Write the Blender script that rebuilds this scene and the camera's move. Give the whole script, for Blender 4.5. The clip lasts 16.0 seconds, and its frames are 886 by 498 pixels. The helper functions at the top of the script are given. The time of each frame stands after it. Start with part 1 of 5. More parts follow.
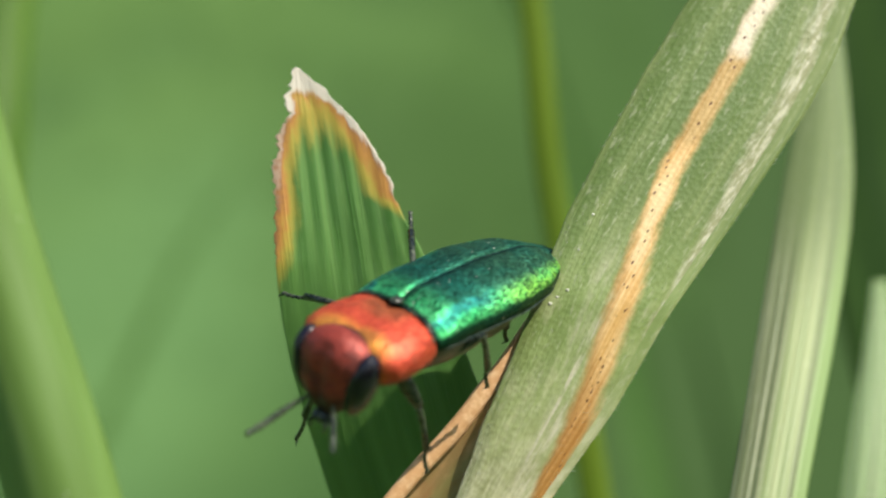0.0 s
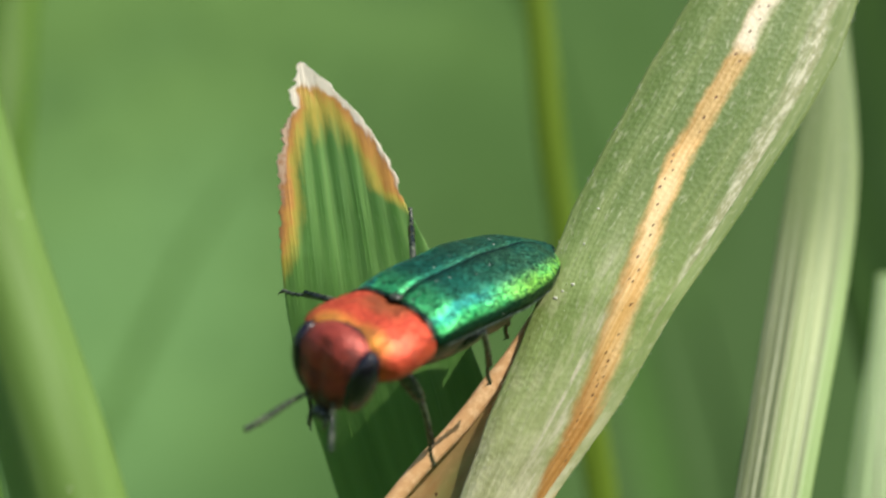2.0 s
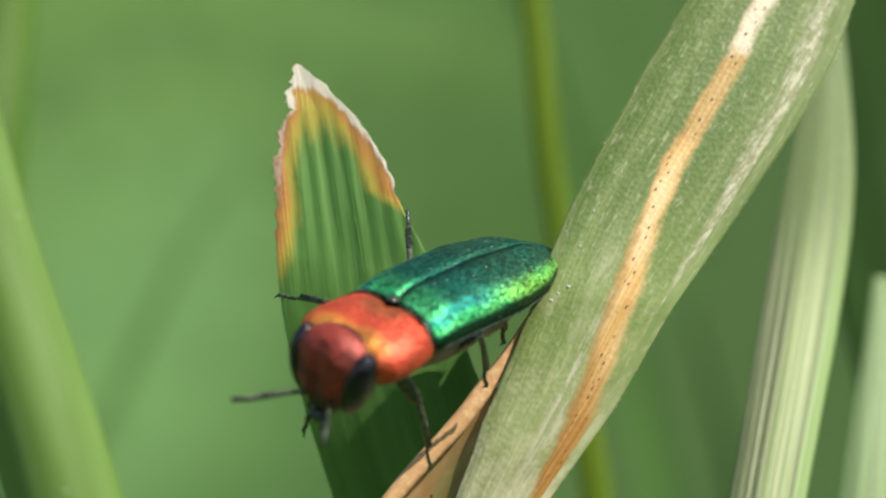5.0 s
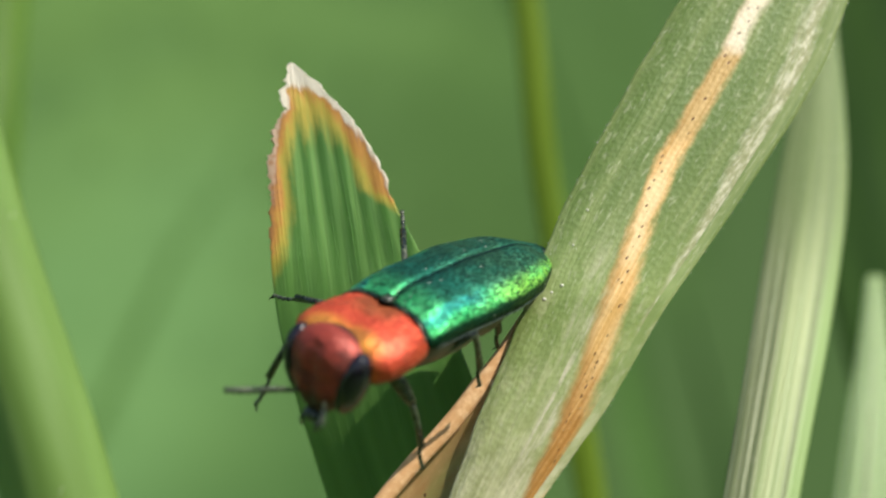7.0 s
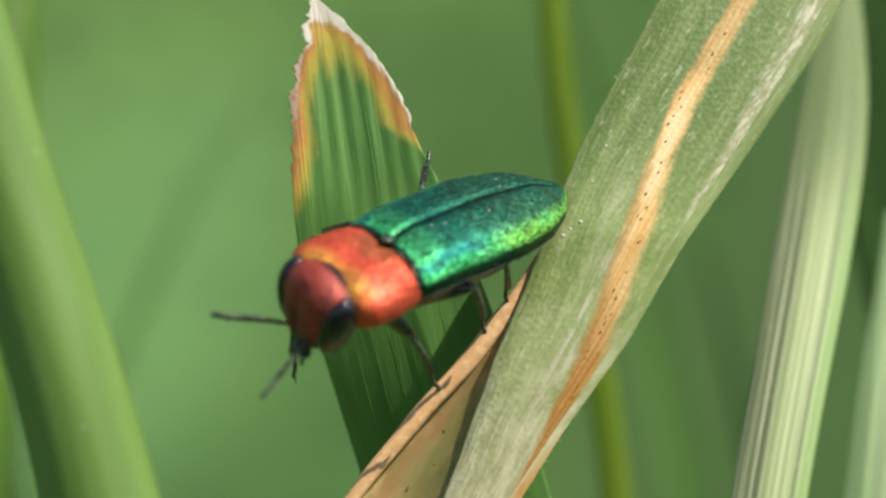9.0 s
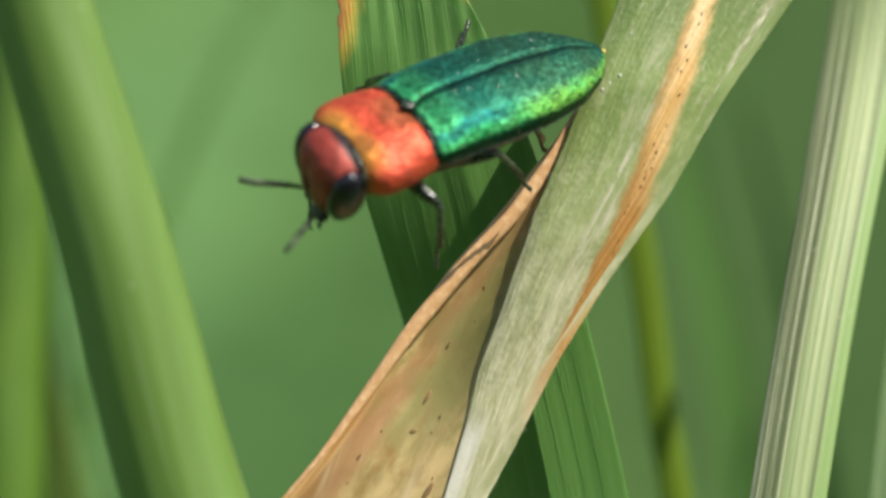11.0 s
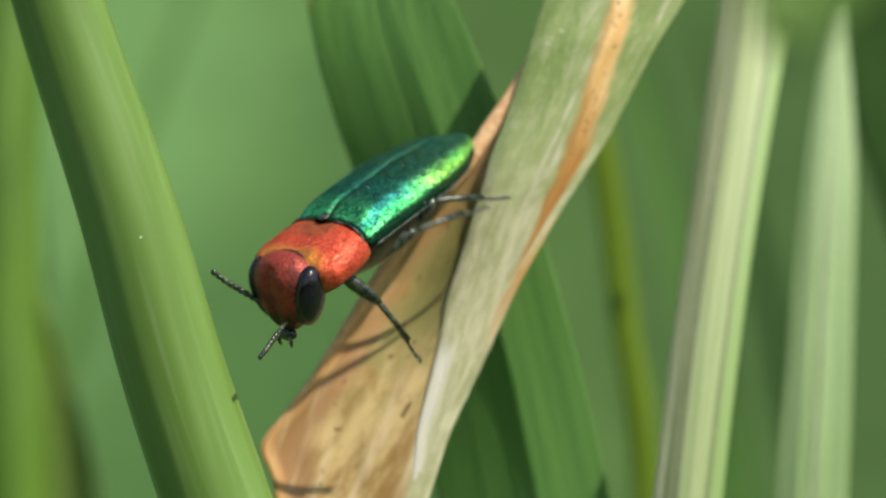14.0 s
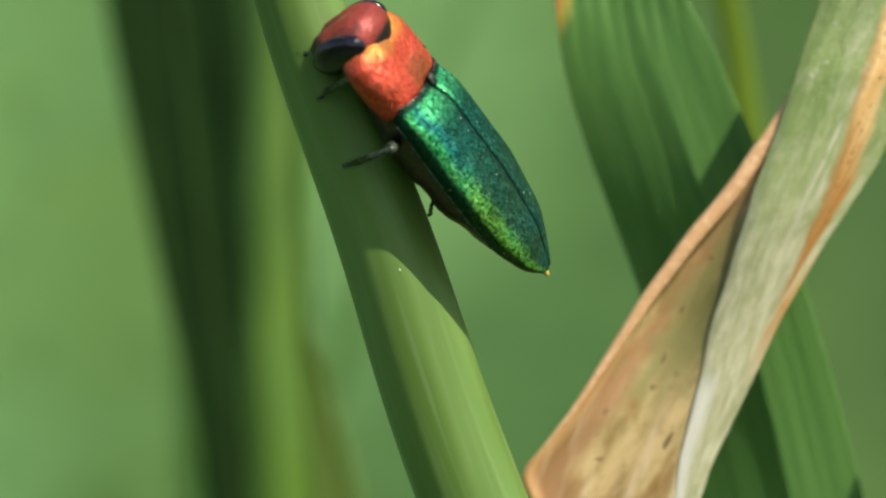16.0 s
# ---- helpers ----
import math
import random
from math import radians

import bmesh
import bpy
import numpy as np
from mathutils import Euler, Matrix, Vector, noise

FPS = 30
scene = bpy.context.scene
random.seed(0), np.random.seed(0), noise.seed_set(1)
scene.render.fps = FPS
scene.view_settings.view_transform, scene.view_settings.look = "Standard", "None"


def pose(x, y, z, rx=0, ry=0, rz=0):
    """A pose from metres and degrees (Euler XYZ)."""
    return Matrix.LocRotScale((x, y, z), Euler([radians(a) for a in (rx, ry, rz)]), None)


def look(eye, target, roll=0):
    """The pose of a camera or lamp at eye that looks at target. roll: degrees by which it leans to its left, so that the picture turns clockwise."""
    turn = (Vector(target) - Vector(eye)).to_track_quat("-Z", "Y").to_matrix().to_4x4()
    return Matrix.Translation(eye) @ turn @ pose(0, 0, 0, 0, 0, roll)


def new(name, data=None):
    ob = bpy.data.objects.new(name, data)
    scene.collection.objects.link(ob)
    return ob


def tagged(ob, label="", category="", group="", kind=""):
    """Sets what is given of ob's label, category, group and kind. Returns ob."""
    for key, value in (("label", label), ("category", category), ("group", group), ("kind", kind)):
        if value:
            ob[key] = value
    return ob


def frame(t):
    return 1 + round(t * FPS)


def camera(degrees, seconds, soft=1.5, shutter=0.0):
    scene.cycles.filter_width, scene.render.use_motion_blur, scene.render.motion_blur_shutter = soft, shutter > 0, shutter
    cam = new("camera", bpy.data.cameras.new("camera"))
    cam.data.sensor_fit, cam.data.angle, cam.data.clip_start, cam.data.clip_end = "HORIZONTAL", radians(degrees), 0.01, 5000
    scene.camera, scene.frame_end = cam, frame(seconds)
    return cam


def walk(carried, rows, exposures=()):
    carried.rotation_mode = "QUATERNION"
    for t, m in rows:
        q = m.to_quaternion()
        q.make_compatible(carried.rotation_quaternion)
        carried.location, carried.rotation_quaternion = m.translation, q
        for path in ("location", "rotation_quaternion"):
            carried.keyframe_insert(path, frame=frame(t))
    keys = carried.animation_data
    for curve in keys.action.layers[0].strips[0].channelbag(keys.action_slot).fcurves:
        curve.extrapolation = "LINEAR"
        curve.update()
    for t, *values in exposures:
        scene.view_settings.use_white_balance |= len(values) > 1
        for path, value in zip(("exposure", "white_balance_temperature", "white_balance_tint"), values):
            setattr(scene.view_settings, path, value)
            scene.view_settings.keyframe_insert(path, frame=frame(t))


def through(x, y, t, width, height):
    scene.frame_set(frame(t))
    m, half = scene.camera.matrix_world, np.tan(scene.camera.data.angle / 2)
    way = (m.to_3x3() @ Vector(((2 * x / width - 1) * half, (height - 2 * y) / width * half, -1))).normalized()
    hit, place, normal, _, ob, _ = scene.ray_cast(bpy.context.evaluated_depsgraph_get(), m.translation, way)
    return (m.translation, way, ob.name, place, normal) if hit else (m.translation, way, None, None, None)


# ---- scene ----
MM = 0.001

# ---- camera: a macro lens about 4 cm from a jewel beetle, turned by hand ----
cam = camera(24.0, 16.0, soft=2.3, shutter=0.5)
cam.data.dof.use_dof = True
cam.data.dof.focus_distance = 40.7 * MM
cam.data.dof.aperture_fstop = 74.0


def eye_pose(yaw, pitch, roll, back):
    turn = (Matrix.Rotation(radians(yaw), 4, "Z") @ Matrix.Rotation(radians(pitch), 4, "X")
            @ Matrix.Rotation(radians(roll), 4, "Y") @ Matrix.Rotation(radians(90), 4, "X"))
    return Matrix.Translation((0, (-40 - back) * MM, 0)) @ turn


walk(cam, [(t, eye_pose(*r)) for t, *r in (
    (0, -0.95, 8.56, -1.31, -0.15), (0.5, -1.01, 8.50, -1.29, -0.15), (1, -0.95, 8.41, -1.27, -0.17),
    (1.5, -0.95, 8.40, -1.31, -0.17), (2, -0.81, 8.41, -1.24, -0.18), (2.5, -0.77, 8.42, -1.29, -0.17),
    (3, -0.74, 8.42, -1.33, -0.18), (3.5, -0.77, 8.32, -1.32, -0.18), (6, -1.07, 8.55, -1.25, -0.16),
    (6.5, -1.13, 8.55, -1.22, -0.16), (7, -1.11, 8.44, -1.28, -0.16), (7.5, -0.94, 8.11, -1.26, -0.14),
    (8, -0.82, 7.24, -1.20, -0.12), (8.2, -0.76, 7.04, -1.22, -0.14), (10.3, -0.34, 5.27, -1.12, -0.57),
    (10.5, -0.02, 4.67, -1.04, -0.60), (11, 0.35, 2.78, -0.72, -0.58), (11.3, -0.25, 1.59, -0.20, -0.68),
    (11.5, -0.56, 1.22, -0.05, -0.77), (12, -0.41, 0.38, -0.09, -0.85), (12.5, 0, 0, 0, 0.05),
    (13, 0.16, 0.10, 0.12, 2.27), (13.5, -0.23, 0.44, 0.70, 3.90), (14, -0.52, 0.90, 1.90, 4.40),
    (14.2, 0.09, 1.21, 2.30, 4.20), (14.4, 1.43, 1.55, 2.50, 4.15), (14.5, 2.44, 1.82, 2.60, 4.15),
    (14.6, 3.20, 1.87, 2.50, 4.20), (14.8, 4.63, 1.83, 2.25, 4.40), (15, 5.48, 1.85, 2.00, 4.60),
    (15.5, 6.36, 1.90, 1.48, 4.85), (16, 6.64, 1.95, 1.43, 4.82))])

# ---- daylight: a sun over the camera's right shoulder and a clear sky ----
TO_SUN = Vector((0.52, -0.46, 0.72)).normalized()
world = bpy.data.worlds.new("sky")
scene.world = world
world.use_nodes = True
sky = world.node_tree.nodes.new("ShaderNodeTexSky")
sky.sky_type, sky.sun_disc = "NISHITA", False
sky.sun_elevation = math.asin(TO_SUN.z)
sky.sun_rotation = math.atan2(TO_SUN.x, TO_SUN.y)
back = world.node_tree.nodes["Background"]
world.node_tree.links.new(sky.outputs[0], back.inputs[0])
back.inputs[1].default_value = 0.115
sun = new("sun", bpy.data.lights.new("sun", "SUN"))
sun.data.energy, sun.data.angle, sun.data.color = 4.6, radians(0.6), (1.0, 0.945, 0.82)
sun.matrix_world = look(TO_SUN * 2, (0, 0, 0))
scene.view_settings.exposure = 0.50


# ---- materials ----
class Mat:
    """A node material with short calls for its nodes."""

    def __init__(self, name):
        self.m = bpy.data.materials.new(name)
        self.m.use_nodes = True
        self.t = self.m.node_tree
        self.b = self.t.nodes["Principled BSDF"]
        self.out = self.t.nodes["Material Output"]

    def put(self, socket, v):
        if isinstance(v, bpy.types.NodeSocket):
            self.t.links.new(v, socket)
        elif isinstance(v, (tuple, list)) and len(v) == 3 and socket.type == "RGBA":
            socket.default_value = (*v, 1)
        else:
            socket.default_value = v

    def math(self, op, a, b=0.0, c=0.0, clamp=False):
        n = self.t.nodes.new("ShaderNodeMath")
        n.operation, n.use_clamp = op, clamp
        for s, v in zip(n.inputs, (a, b, c)):
            self.put(s, v)
        return n.outputs[0]

    def between(self, v, lo, hi, a=0.0, b=1.0):
        n = self.t.nodes.new("ShaderNodeMapRange")
        n.interpolation_type = "SMOOTHSTEP"
        for s, w in zip(n.inputs, (v, lo, hi, a, b)):
            self.put(s, w)
        return n.outputs[0]

    def mix(self, f, a, b):
        n = self.t.nodes.new("ShaderNodeMix")
        n.data_type = "RGBA"
        self.put(n.inputs[0], f), self.put(n.inputs[6], a), self.put(n.inputs[7], b)
        return n.outputs[2]

    def place(self, scale=(1000, 1000, 1000)):
        """Object coordinates in millimetres, times a stretch."""
        c = self.t.nodes.new("ShaderNodeTexCoord")
        return self.stretch(c.outputs["Object"], scale)

    def stretch(self, v, scale, turn=0.0):
        n = self.t.nodes.new("ShaderNodeMapping")
        if turn:
            r = self.t.nodes.new("ShaderNodeMapping")
            self.put(r.inputs["Vector"], v)
            r.inputs["Rotation"].default_value = (0, turn, 0)
            v = r.outputs[0]
        self.put(n.inputs["Vector"], v)
        n.inputs["Scale"].default_value = scale
        return n.outputs[0]

    def uv(self, layer):
        n = self.t.nodes.new("ShaderNodeUVMap")
        n.uv_map = layer
        s = self.t.nodes.new("ShaderNodeSeparateXYZ")
        self.put(s.inputs[0], n.outputs[0])
        return s.outputs[0], s.outputs[1], n.outputs[0]

    def split(self, v):
        s = self.t.nodes.new("ShaderNodeSeparateXYZ")
        self.put(s.inputs[0], v)
        return s.outputs

    def noise(self, v, scale, detail=3.0, rough=0.55):
        n = self.t.nodes.new("ShaderNodeTexNoise")
        self.put(n.inputs["Vector"], v)
        n.inputs["Scale"].default_value, n.inputs["Detail"].default_value = scale, detail
        n.inputs["Roughness"].default_value = rough
        return n.outputs["Fac"]

    def cells(self, v, scale, rand=1.0):
        n = self.t.nodes.new("ShaderNodeTexVoronoi")
        self.put(n.inputs["Vector"], v)
        n.inputs["Scale"].default_value, n.inputs["Randomness"].default_value = scale, rand
        return n.outputs["Distance"], n.outputs["Color"]

    def bump(self, height, strength=0.3, distance=0.00003):
        n = self.t.nodes.new("ShaderNodeBump")
        n.inputs["Strength"].default_value, n.inputs["Distance"].default_value = strength, distance
        self.put(n.inputs["Height"], height)
        self.put(self.b.inputs["Normal"], n.outputs[0])
        return n.outputs[0]

    def skin(self, colour, rough=0.5, metal=0.0, through=0.0, through_colour=None, spec=0.5):
        self.put(self.b.inputs["Base Color"], colour)
        self.put(self.b.inputs["Roughness"], rough)
        self.put(self.b.inputs["Metallic"], metal)
        self.b.inputs["Specular IOR Level"].default_value = spec
        if through:
            tr = self.t.nodes.new("ShaderNodeBsdfTranslucent")
            self.put(tr.inputs[0], colour if through_colour is None else through_colour)
            mx = self.t.nodes.new("ShaderNodeMixShader")
            self.put(mx.inputs[0], through)
            self.put(mx.inputs[1], self.b.outputs[0]), self.put(mx.inputs[2], tr.outputs[0])
            self.put(self.out.inputs[0], mx.outputs[0])
        return self.m


def stem_material(name, dark, light, pale=(0.42, 0.52, 0.22), ribs=26.0, dull=0.0, spec=0.5, relief=0.5, streaks=0.45, through=0.10):
    m = Mat(name)
    u, v, uv = m.uv("across")
    fine = m.noise(m.stretch(uv, (ribs, 0.05, 1)), 4.0, 3.0)
    broad = m.noise(m.stretch(uv, (3.0, 0.06, 1)), 2.0, 2.0)
    c = m.mix(m.between(broad, 0.35, 0.68), dark, light)
    c = m.mix(m.math("MULTIPLY", m.between(fine, 0.5, 0.72), streaks), c, pale)
    spots = m.noise(m.place((1000, 1000, 1000)), 9.0, 2.0)
    c = m.mix(m.math("MULTIPLY", m.between(spots, 0.64, 0.75), 0.10), c, pale)
    m.bump(fine, relief, 0.00004)
    return m.skin(c, m.between(fine, 0.2, 0.8, 0.38 + dull, 0.6 + dull), through=through, through_colour=light, spec=spec)


def pale_leaf_material():
    m = Mat("pale_ribbed_leaf")
    u, v, uv = m.uv("across")
    fine = m.noise(m.stretch(uv, (20, 0.03, 1)), 2.0, 2.0, 0.6)
    broad = m.noise(m.stretch(uv, (9, 0.10, 1)), 1.2, 3.0)
    dust = m.noise(m.place(), 7.0, 3.0, 0.6)
    # left part greyed in the colour for the fold's shaded side
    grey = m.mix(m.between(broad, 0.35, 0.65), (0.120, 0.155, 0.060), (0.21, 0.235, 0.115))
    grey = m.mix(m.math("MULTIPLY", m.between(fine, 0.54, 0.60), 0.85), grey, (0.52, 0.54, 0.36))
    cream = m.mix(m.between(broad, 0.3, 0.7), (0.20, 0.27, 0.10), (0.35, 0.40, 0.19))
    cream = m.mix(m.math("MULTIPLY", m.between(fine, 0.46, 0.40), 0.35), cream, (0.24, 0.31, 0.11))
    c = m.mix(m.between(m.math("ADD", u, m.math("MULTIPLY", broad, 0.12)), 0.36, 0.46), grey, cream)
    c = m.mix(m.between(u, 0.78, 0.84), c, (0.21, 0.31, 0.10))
    seam = m.math("ABSOLUTE", m.math("SUBTRACT", u, 0.765))
    c = m.mix(m.between(seam, 0.042, 0.016, 0.0, 0.9), c, (0.095, 0.130, 0.040))
    groove = m.math("ABSOLUTE", m.math("SUBTRACT", u, 0.29))
    c = m.mix(m.between(groove, 0.036, 0.014, 0.0, 0.85), c, (0.085, 0.115, 0.038))
    c = m.mix(m.between(v, 4.5, 8.5, 0.0, 0.9), c, m.mix(m.between(fine, 0.42, 0.58), (0.085, 0.130, 0.035), (0.155, 0.205, 0.065)))
    c = m.mix(m.math("MULTIPLY", m.between(dust, 0.62, 0.74), 0.25), c, (0.60, 0.60, 0.44))
    m.bump(fine, 0.5, 0.00004)
    return m.skin(c, m.between(fine, 0.3, 0.7, 0.5, 0.62), through=0.12)


def dry_blade_material():
    m = Mat("dry_folded_blade")
    u, v, uv = m.uv("across")        # u: 0 back margin, 0.5 fold, 1 front margin; v: height in mm
    grain = m.noise(m.stretch(uv, (38, 0.16, 1)), 2.0, 4.0, 0.6)
    streak = m.noise(m.stretch(uv, (14, 0.10, 1)), 1.6, 3.0)
    patch = m.noise(m.stretch(uv, (5, 0.6, 1)), 1.3, 4.0, 0.65)
    blot = m.noise(m.stretch(uv, (9, 1.0, 1)), 1.1, 3.0, 0.6)
    pallid = m.noise(m.stretch(uv, (15, 0.22, 1)), 1.0, 5.0, 0.7)
    # outer face: mottled grey green, drying to cream low down
    mottle = m.noise(m.stretch(uv, (11, 0.8, 1)), 1.6, 4.0, 0.65)
    tuft = m.noise(m.stretch(uv, (60, 3.2, 1)), 1.0, 3.0, 0.6)
    green = m.mix(m.between(patch, 0.3, 0.7), (0.215, 0.305, 0.078), (0.335, 0.415, 0.148))
    green = m.mix(m.math("MULTIPLY", m.between(mottle, 0.5, 0.68), 0.55), green, (0.48, 0.51, 0.26))
    green = m.mix(m.between(v, 4.5, 7.5, 0.0, 0.8), green, m.mix(m.between(streak, 0.4, 0.7), (0.105, 0.175, 0.030), (0.22, 0.28, 0.085)))
    cream = m.mix(m.between(mottle, 0.36, 0.64), (0.48, 0.46, 0.25), (0.74, 0.69, 0.47))
    cream = m.mix(m.math("MULTIPLY", m.between(streak, 0.5, 0.7), 0.4), cream, (0.30, 0.31, 0.13))
    green = m.mix(m.math("MULTIPLY", m.between(m.math("ADD", v, m.math("MULTIPLY", patch, 3.0)), 6.0, 1.5), 0.9), green, cream)
    green = m.mix(m.math("MULTIPLY", m.between(tuft, 0.54, 0.70), 0.35), green, (0.60, 0.60, 0.40))
    # the dead stripe beside the fold, a bleached streak along it
    centre = m.math("MAXIMUM", m.math("MINIMUM", m.math("MULTIPLY_ADD", v, 0.034, 0.518), 0.775), 0.52)
    wander = m.math("ADD", m.math("MULTIPLY", m.math("SUBTRACT", patch, 0.5), 0.05), m.math("MULTIPLY", m.math("SUBTRACT", mottle, 0.5), 0.05))
    side = m.math("SUBTRACT", m.math("ADD", u, wander), centre)
    off = m.math("ABSOLUTE", side)
    bleach = m.math("MULTIPLY", m.between(m.math("ABSOLUTE", m.math("SUBTRACT", side, m.between(v, 0.0, 6.0, 0.13, 0.085))), 0.06, 0.015), m.math("MULTIPLY", m.between(v, -0.5, 1.5), m.between(v, 7.0, 4.0)))
    green = m.mix(m.math("MULTIPLY", bleach, m.math("MULTIPLY", m.between(pallid, 0.42, 0.56, 0.1, 0.9), m.between(mottle, 0.34, 0.54, 0.25, 1.0))), green, (0.68, 0.63, 0.47))
    stripe = m.math("MULTIPLY", m.between(m.math("MULTIPLY", off, m.between(v, 4.5, 7.5, 1.1, 1.75)), 0.082, 0.036), m.between(m.math("ADD", v, m.math("MULTIPLY", mottle, 1.5)), -1.2, 1.4))
    rust = m.mix(m.between(grain, 0.35, 0.7), (0.48, 0.22, 0.05), (0.68, 0.38, 0.12))
    ripe = m.mix(m.between(grain, 0.35, 0.7), (0.74, 0.44, 0.14), (0.90, 0.65, 0.31))
    rust = m.mix(m.between(m.math("ADD", v, m.math("MULTIPLY", blot, 2.0)), 3.4, 5.4), rust, ripe)
    aged = m.mix(m.between(grain, 0.35, 0.7), (0.50, 0.31, 0.09), (0.68, 0.47, 0.19))
    high = m.math("ADD", v, m.math("MULTIPLY", m.math("SUBTRACT", blot, 0.5), 1.2))
    rust = m.mix(m.between(high, 7.9, 8.6, 0.0, 0.9), rust, aged)
    core = m.math("MULTIPLY", m.between(off, 0.034, 0.010), m.math("MULTIPLY", m.between(high, 5.6, 6.4), m.between(high, 8.0, 7.2)))
    rust = m.mix(m.math("MULTIPLY", core, 0.65), rust, (0.92, 0.76, 0.44))
    rust = m.mix(m.between(high, 9.8, 10.3, 0.0, 0.85), rust, (0.88, 0.80, 0.62))
    rust = m.mix(m.between(side, 0.012, 0.045, 0.0, 0.6), rust, (0.40, 0.20, 0.05))
    rust = m.mix(m.between(side, -0.020, -0.055, 0.0, 0.5), rust, (0.66, 0.50, 0.22))
    dots, _ = m.cells(m.stretch(uv, (46, 5.0, 1)), 1.0)
    rust = m.mix(m.math("MULTIPLY", m.between(dots, 0.24, 0.12), m.between(off, 0.034, 0.016)), rust, (0.15, 0.06, 0.02))
    front = m.mix(stripe, green, rust)
    # a bleached, frayed band along the fold
    band = m.math("ABSOLUTE", m.math("SUBTRACT", m.math("ADD", u, wander), m.between(v, 3.5, 10.5, 0.522, 0.585)))
    shred = m.math("MULTIPLY", m.math("MULTIPLY", m.between(band, 0.042, 0.010), m.between(pallid, 0.36, 0.54, 0.3, 1.0)), m.between(v, 2.8, 5.0))
    front = m.mix(m.math("MULTIPLY", shred, 0.72), front, m.mix(m.between(tuft, 0.42, 0.62), (0.40, 0.38, 0.22), (0.78, 0.73, 0.56)))
    # bleached free margin low down
    margin = m.math("MULTIPLY", m.between(m.math("ADD", u, m.math("MULTIPLY", m.math("SUBTRACT", patch, 0.5), 0.1)), 0.78, 0.90), m.between(v, -1.0, -1.8))
    front = m.mix(m.math("MULTIPLY", margin, 0.85), front, (0.84, 0.80, 0.70))
    lay = m.place()
    patch = m.noise(m.stretch(lay, (2.2, 1.0, 0.7), radians(-34)), 1.0, 4.0, 0.65)
    blot = m.noise(m.stretch(lay, (3.2, 1.0, 1.5), radians(-34)), 1.1, 4.0, 0.65)
    streak = m.noise(m.stretch(lay, (3.6, 1.0, 0.35), radians(-20)), 1.0, 3.0)
    # inner face: tan with green remains, brown blotches, a thick orange rim and painted flap shade
    tan = m.mix(m.between(patch, 0.34, 0.66), (0.38, 0.22, 0.065), (0.72, 0.53, 0.25))
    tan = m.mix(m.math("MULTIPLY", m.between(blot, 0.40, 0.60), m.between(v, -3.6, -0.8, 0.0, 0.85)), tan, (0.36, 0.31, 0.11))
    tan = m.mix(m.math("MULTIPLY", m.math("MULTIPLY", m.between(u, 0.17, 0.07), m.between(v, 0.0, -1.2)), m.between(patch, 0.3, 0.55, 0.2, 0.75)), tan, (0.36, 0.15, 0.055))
    tan = m.mix(m.math("MULTIPLY", m.between(streak, 0.48, 0.72), m.between(v, -1.0, -3.4, 0.0, 0.8)), tan, (0.80, 0.62, 0.40))
    band = m.math("MULTIPLY", m.math("MULTIPLY", m.between(u, 0.10, 0.17), m.between(u, 0.34, 0.22)), m.between(v, -3.0, -0.5))
    tan = m.mix(m.math("MULTIPLY", m.math("MULTIPLY", band, m.between(patch, 0.3, 0.6)), 0.7), tan, (0.33, 0.32, 0.11))
    tan = m.mix(m.math("MULTIPLY", m.math("MULTIPLY", m.between(u, 0.05, 0.08), m.between(u, 0.16, 0.10)), 0.5), tan, (0.46, 0.25, 0.11))
    # the flap's shadow on the inner face, painted as dark olive
    flap_shade = m.math("MULTIPLY", m.math("MULTIPLY", m.between(u, 0.10, 0.24), m.between(v, -2.6, 0.6)), m.between(patch, 0.25, 0.6, 0.5, 0.9))
    tan = m.mix(flap_shade, tan, m.mix(m.between(blot, 0.35, 0.65), (0.200, 0.185, 0.050), (0.34, 0.29, 0.10)))
    specks = m.noise(m.stretch(lay, (5.0, 2.0, 2.6), radians(-34)), 1.6, 2.0)
    tan = m.mix(m.between(specks, 0.71, 0.75), tan, (0.12, 0.06, 0.02))
    tan = m.mix(m.math("MULTIPLY", m.between(u, 0.055, 0.02), 0.85), tan, m.mix(m.between(grain, 0.4, 0.65), (0.55, 0.27, 0.08), (0.78, 0.50, 0.22)))
    c = m.mix(m.between(u, 0.40, 0.44), tan, front)
    tiny, _ = m.cells(m.place((1000, 1000, 1000)), 9.0)
    h = m.math("ADD", m.math("MULTIPLY", m.math("MULTIPLY", grain, 0.8), m.between(u, 0.48, 0.52)), m.math("ADD", m.math("MULTIPLY", blot, 0.5), m.math("MULTIPLY", m.math("MULTIPLY", tiny, 0.26), m.between(u, 0.46, 0.52))))
    m.bump(h, 0.55, 0.00006)
    return m.skin(c, m.between(grain, 0.3, 0.8, 0.42, 0.62), through=0.28)


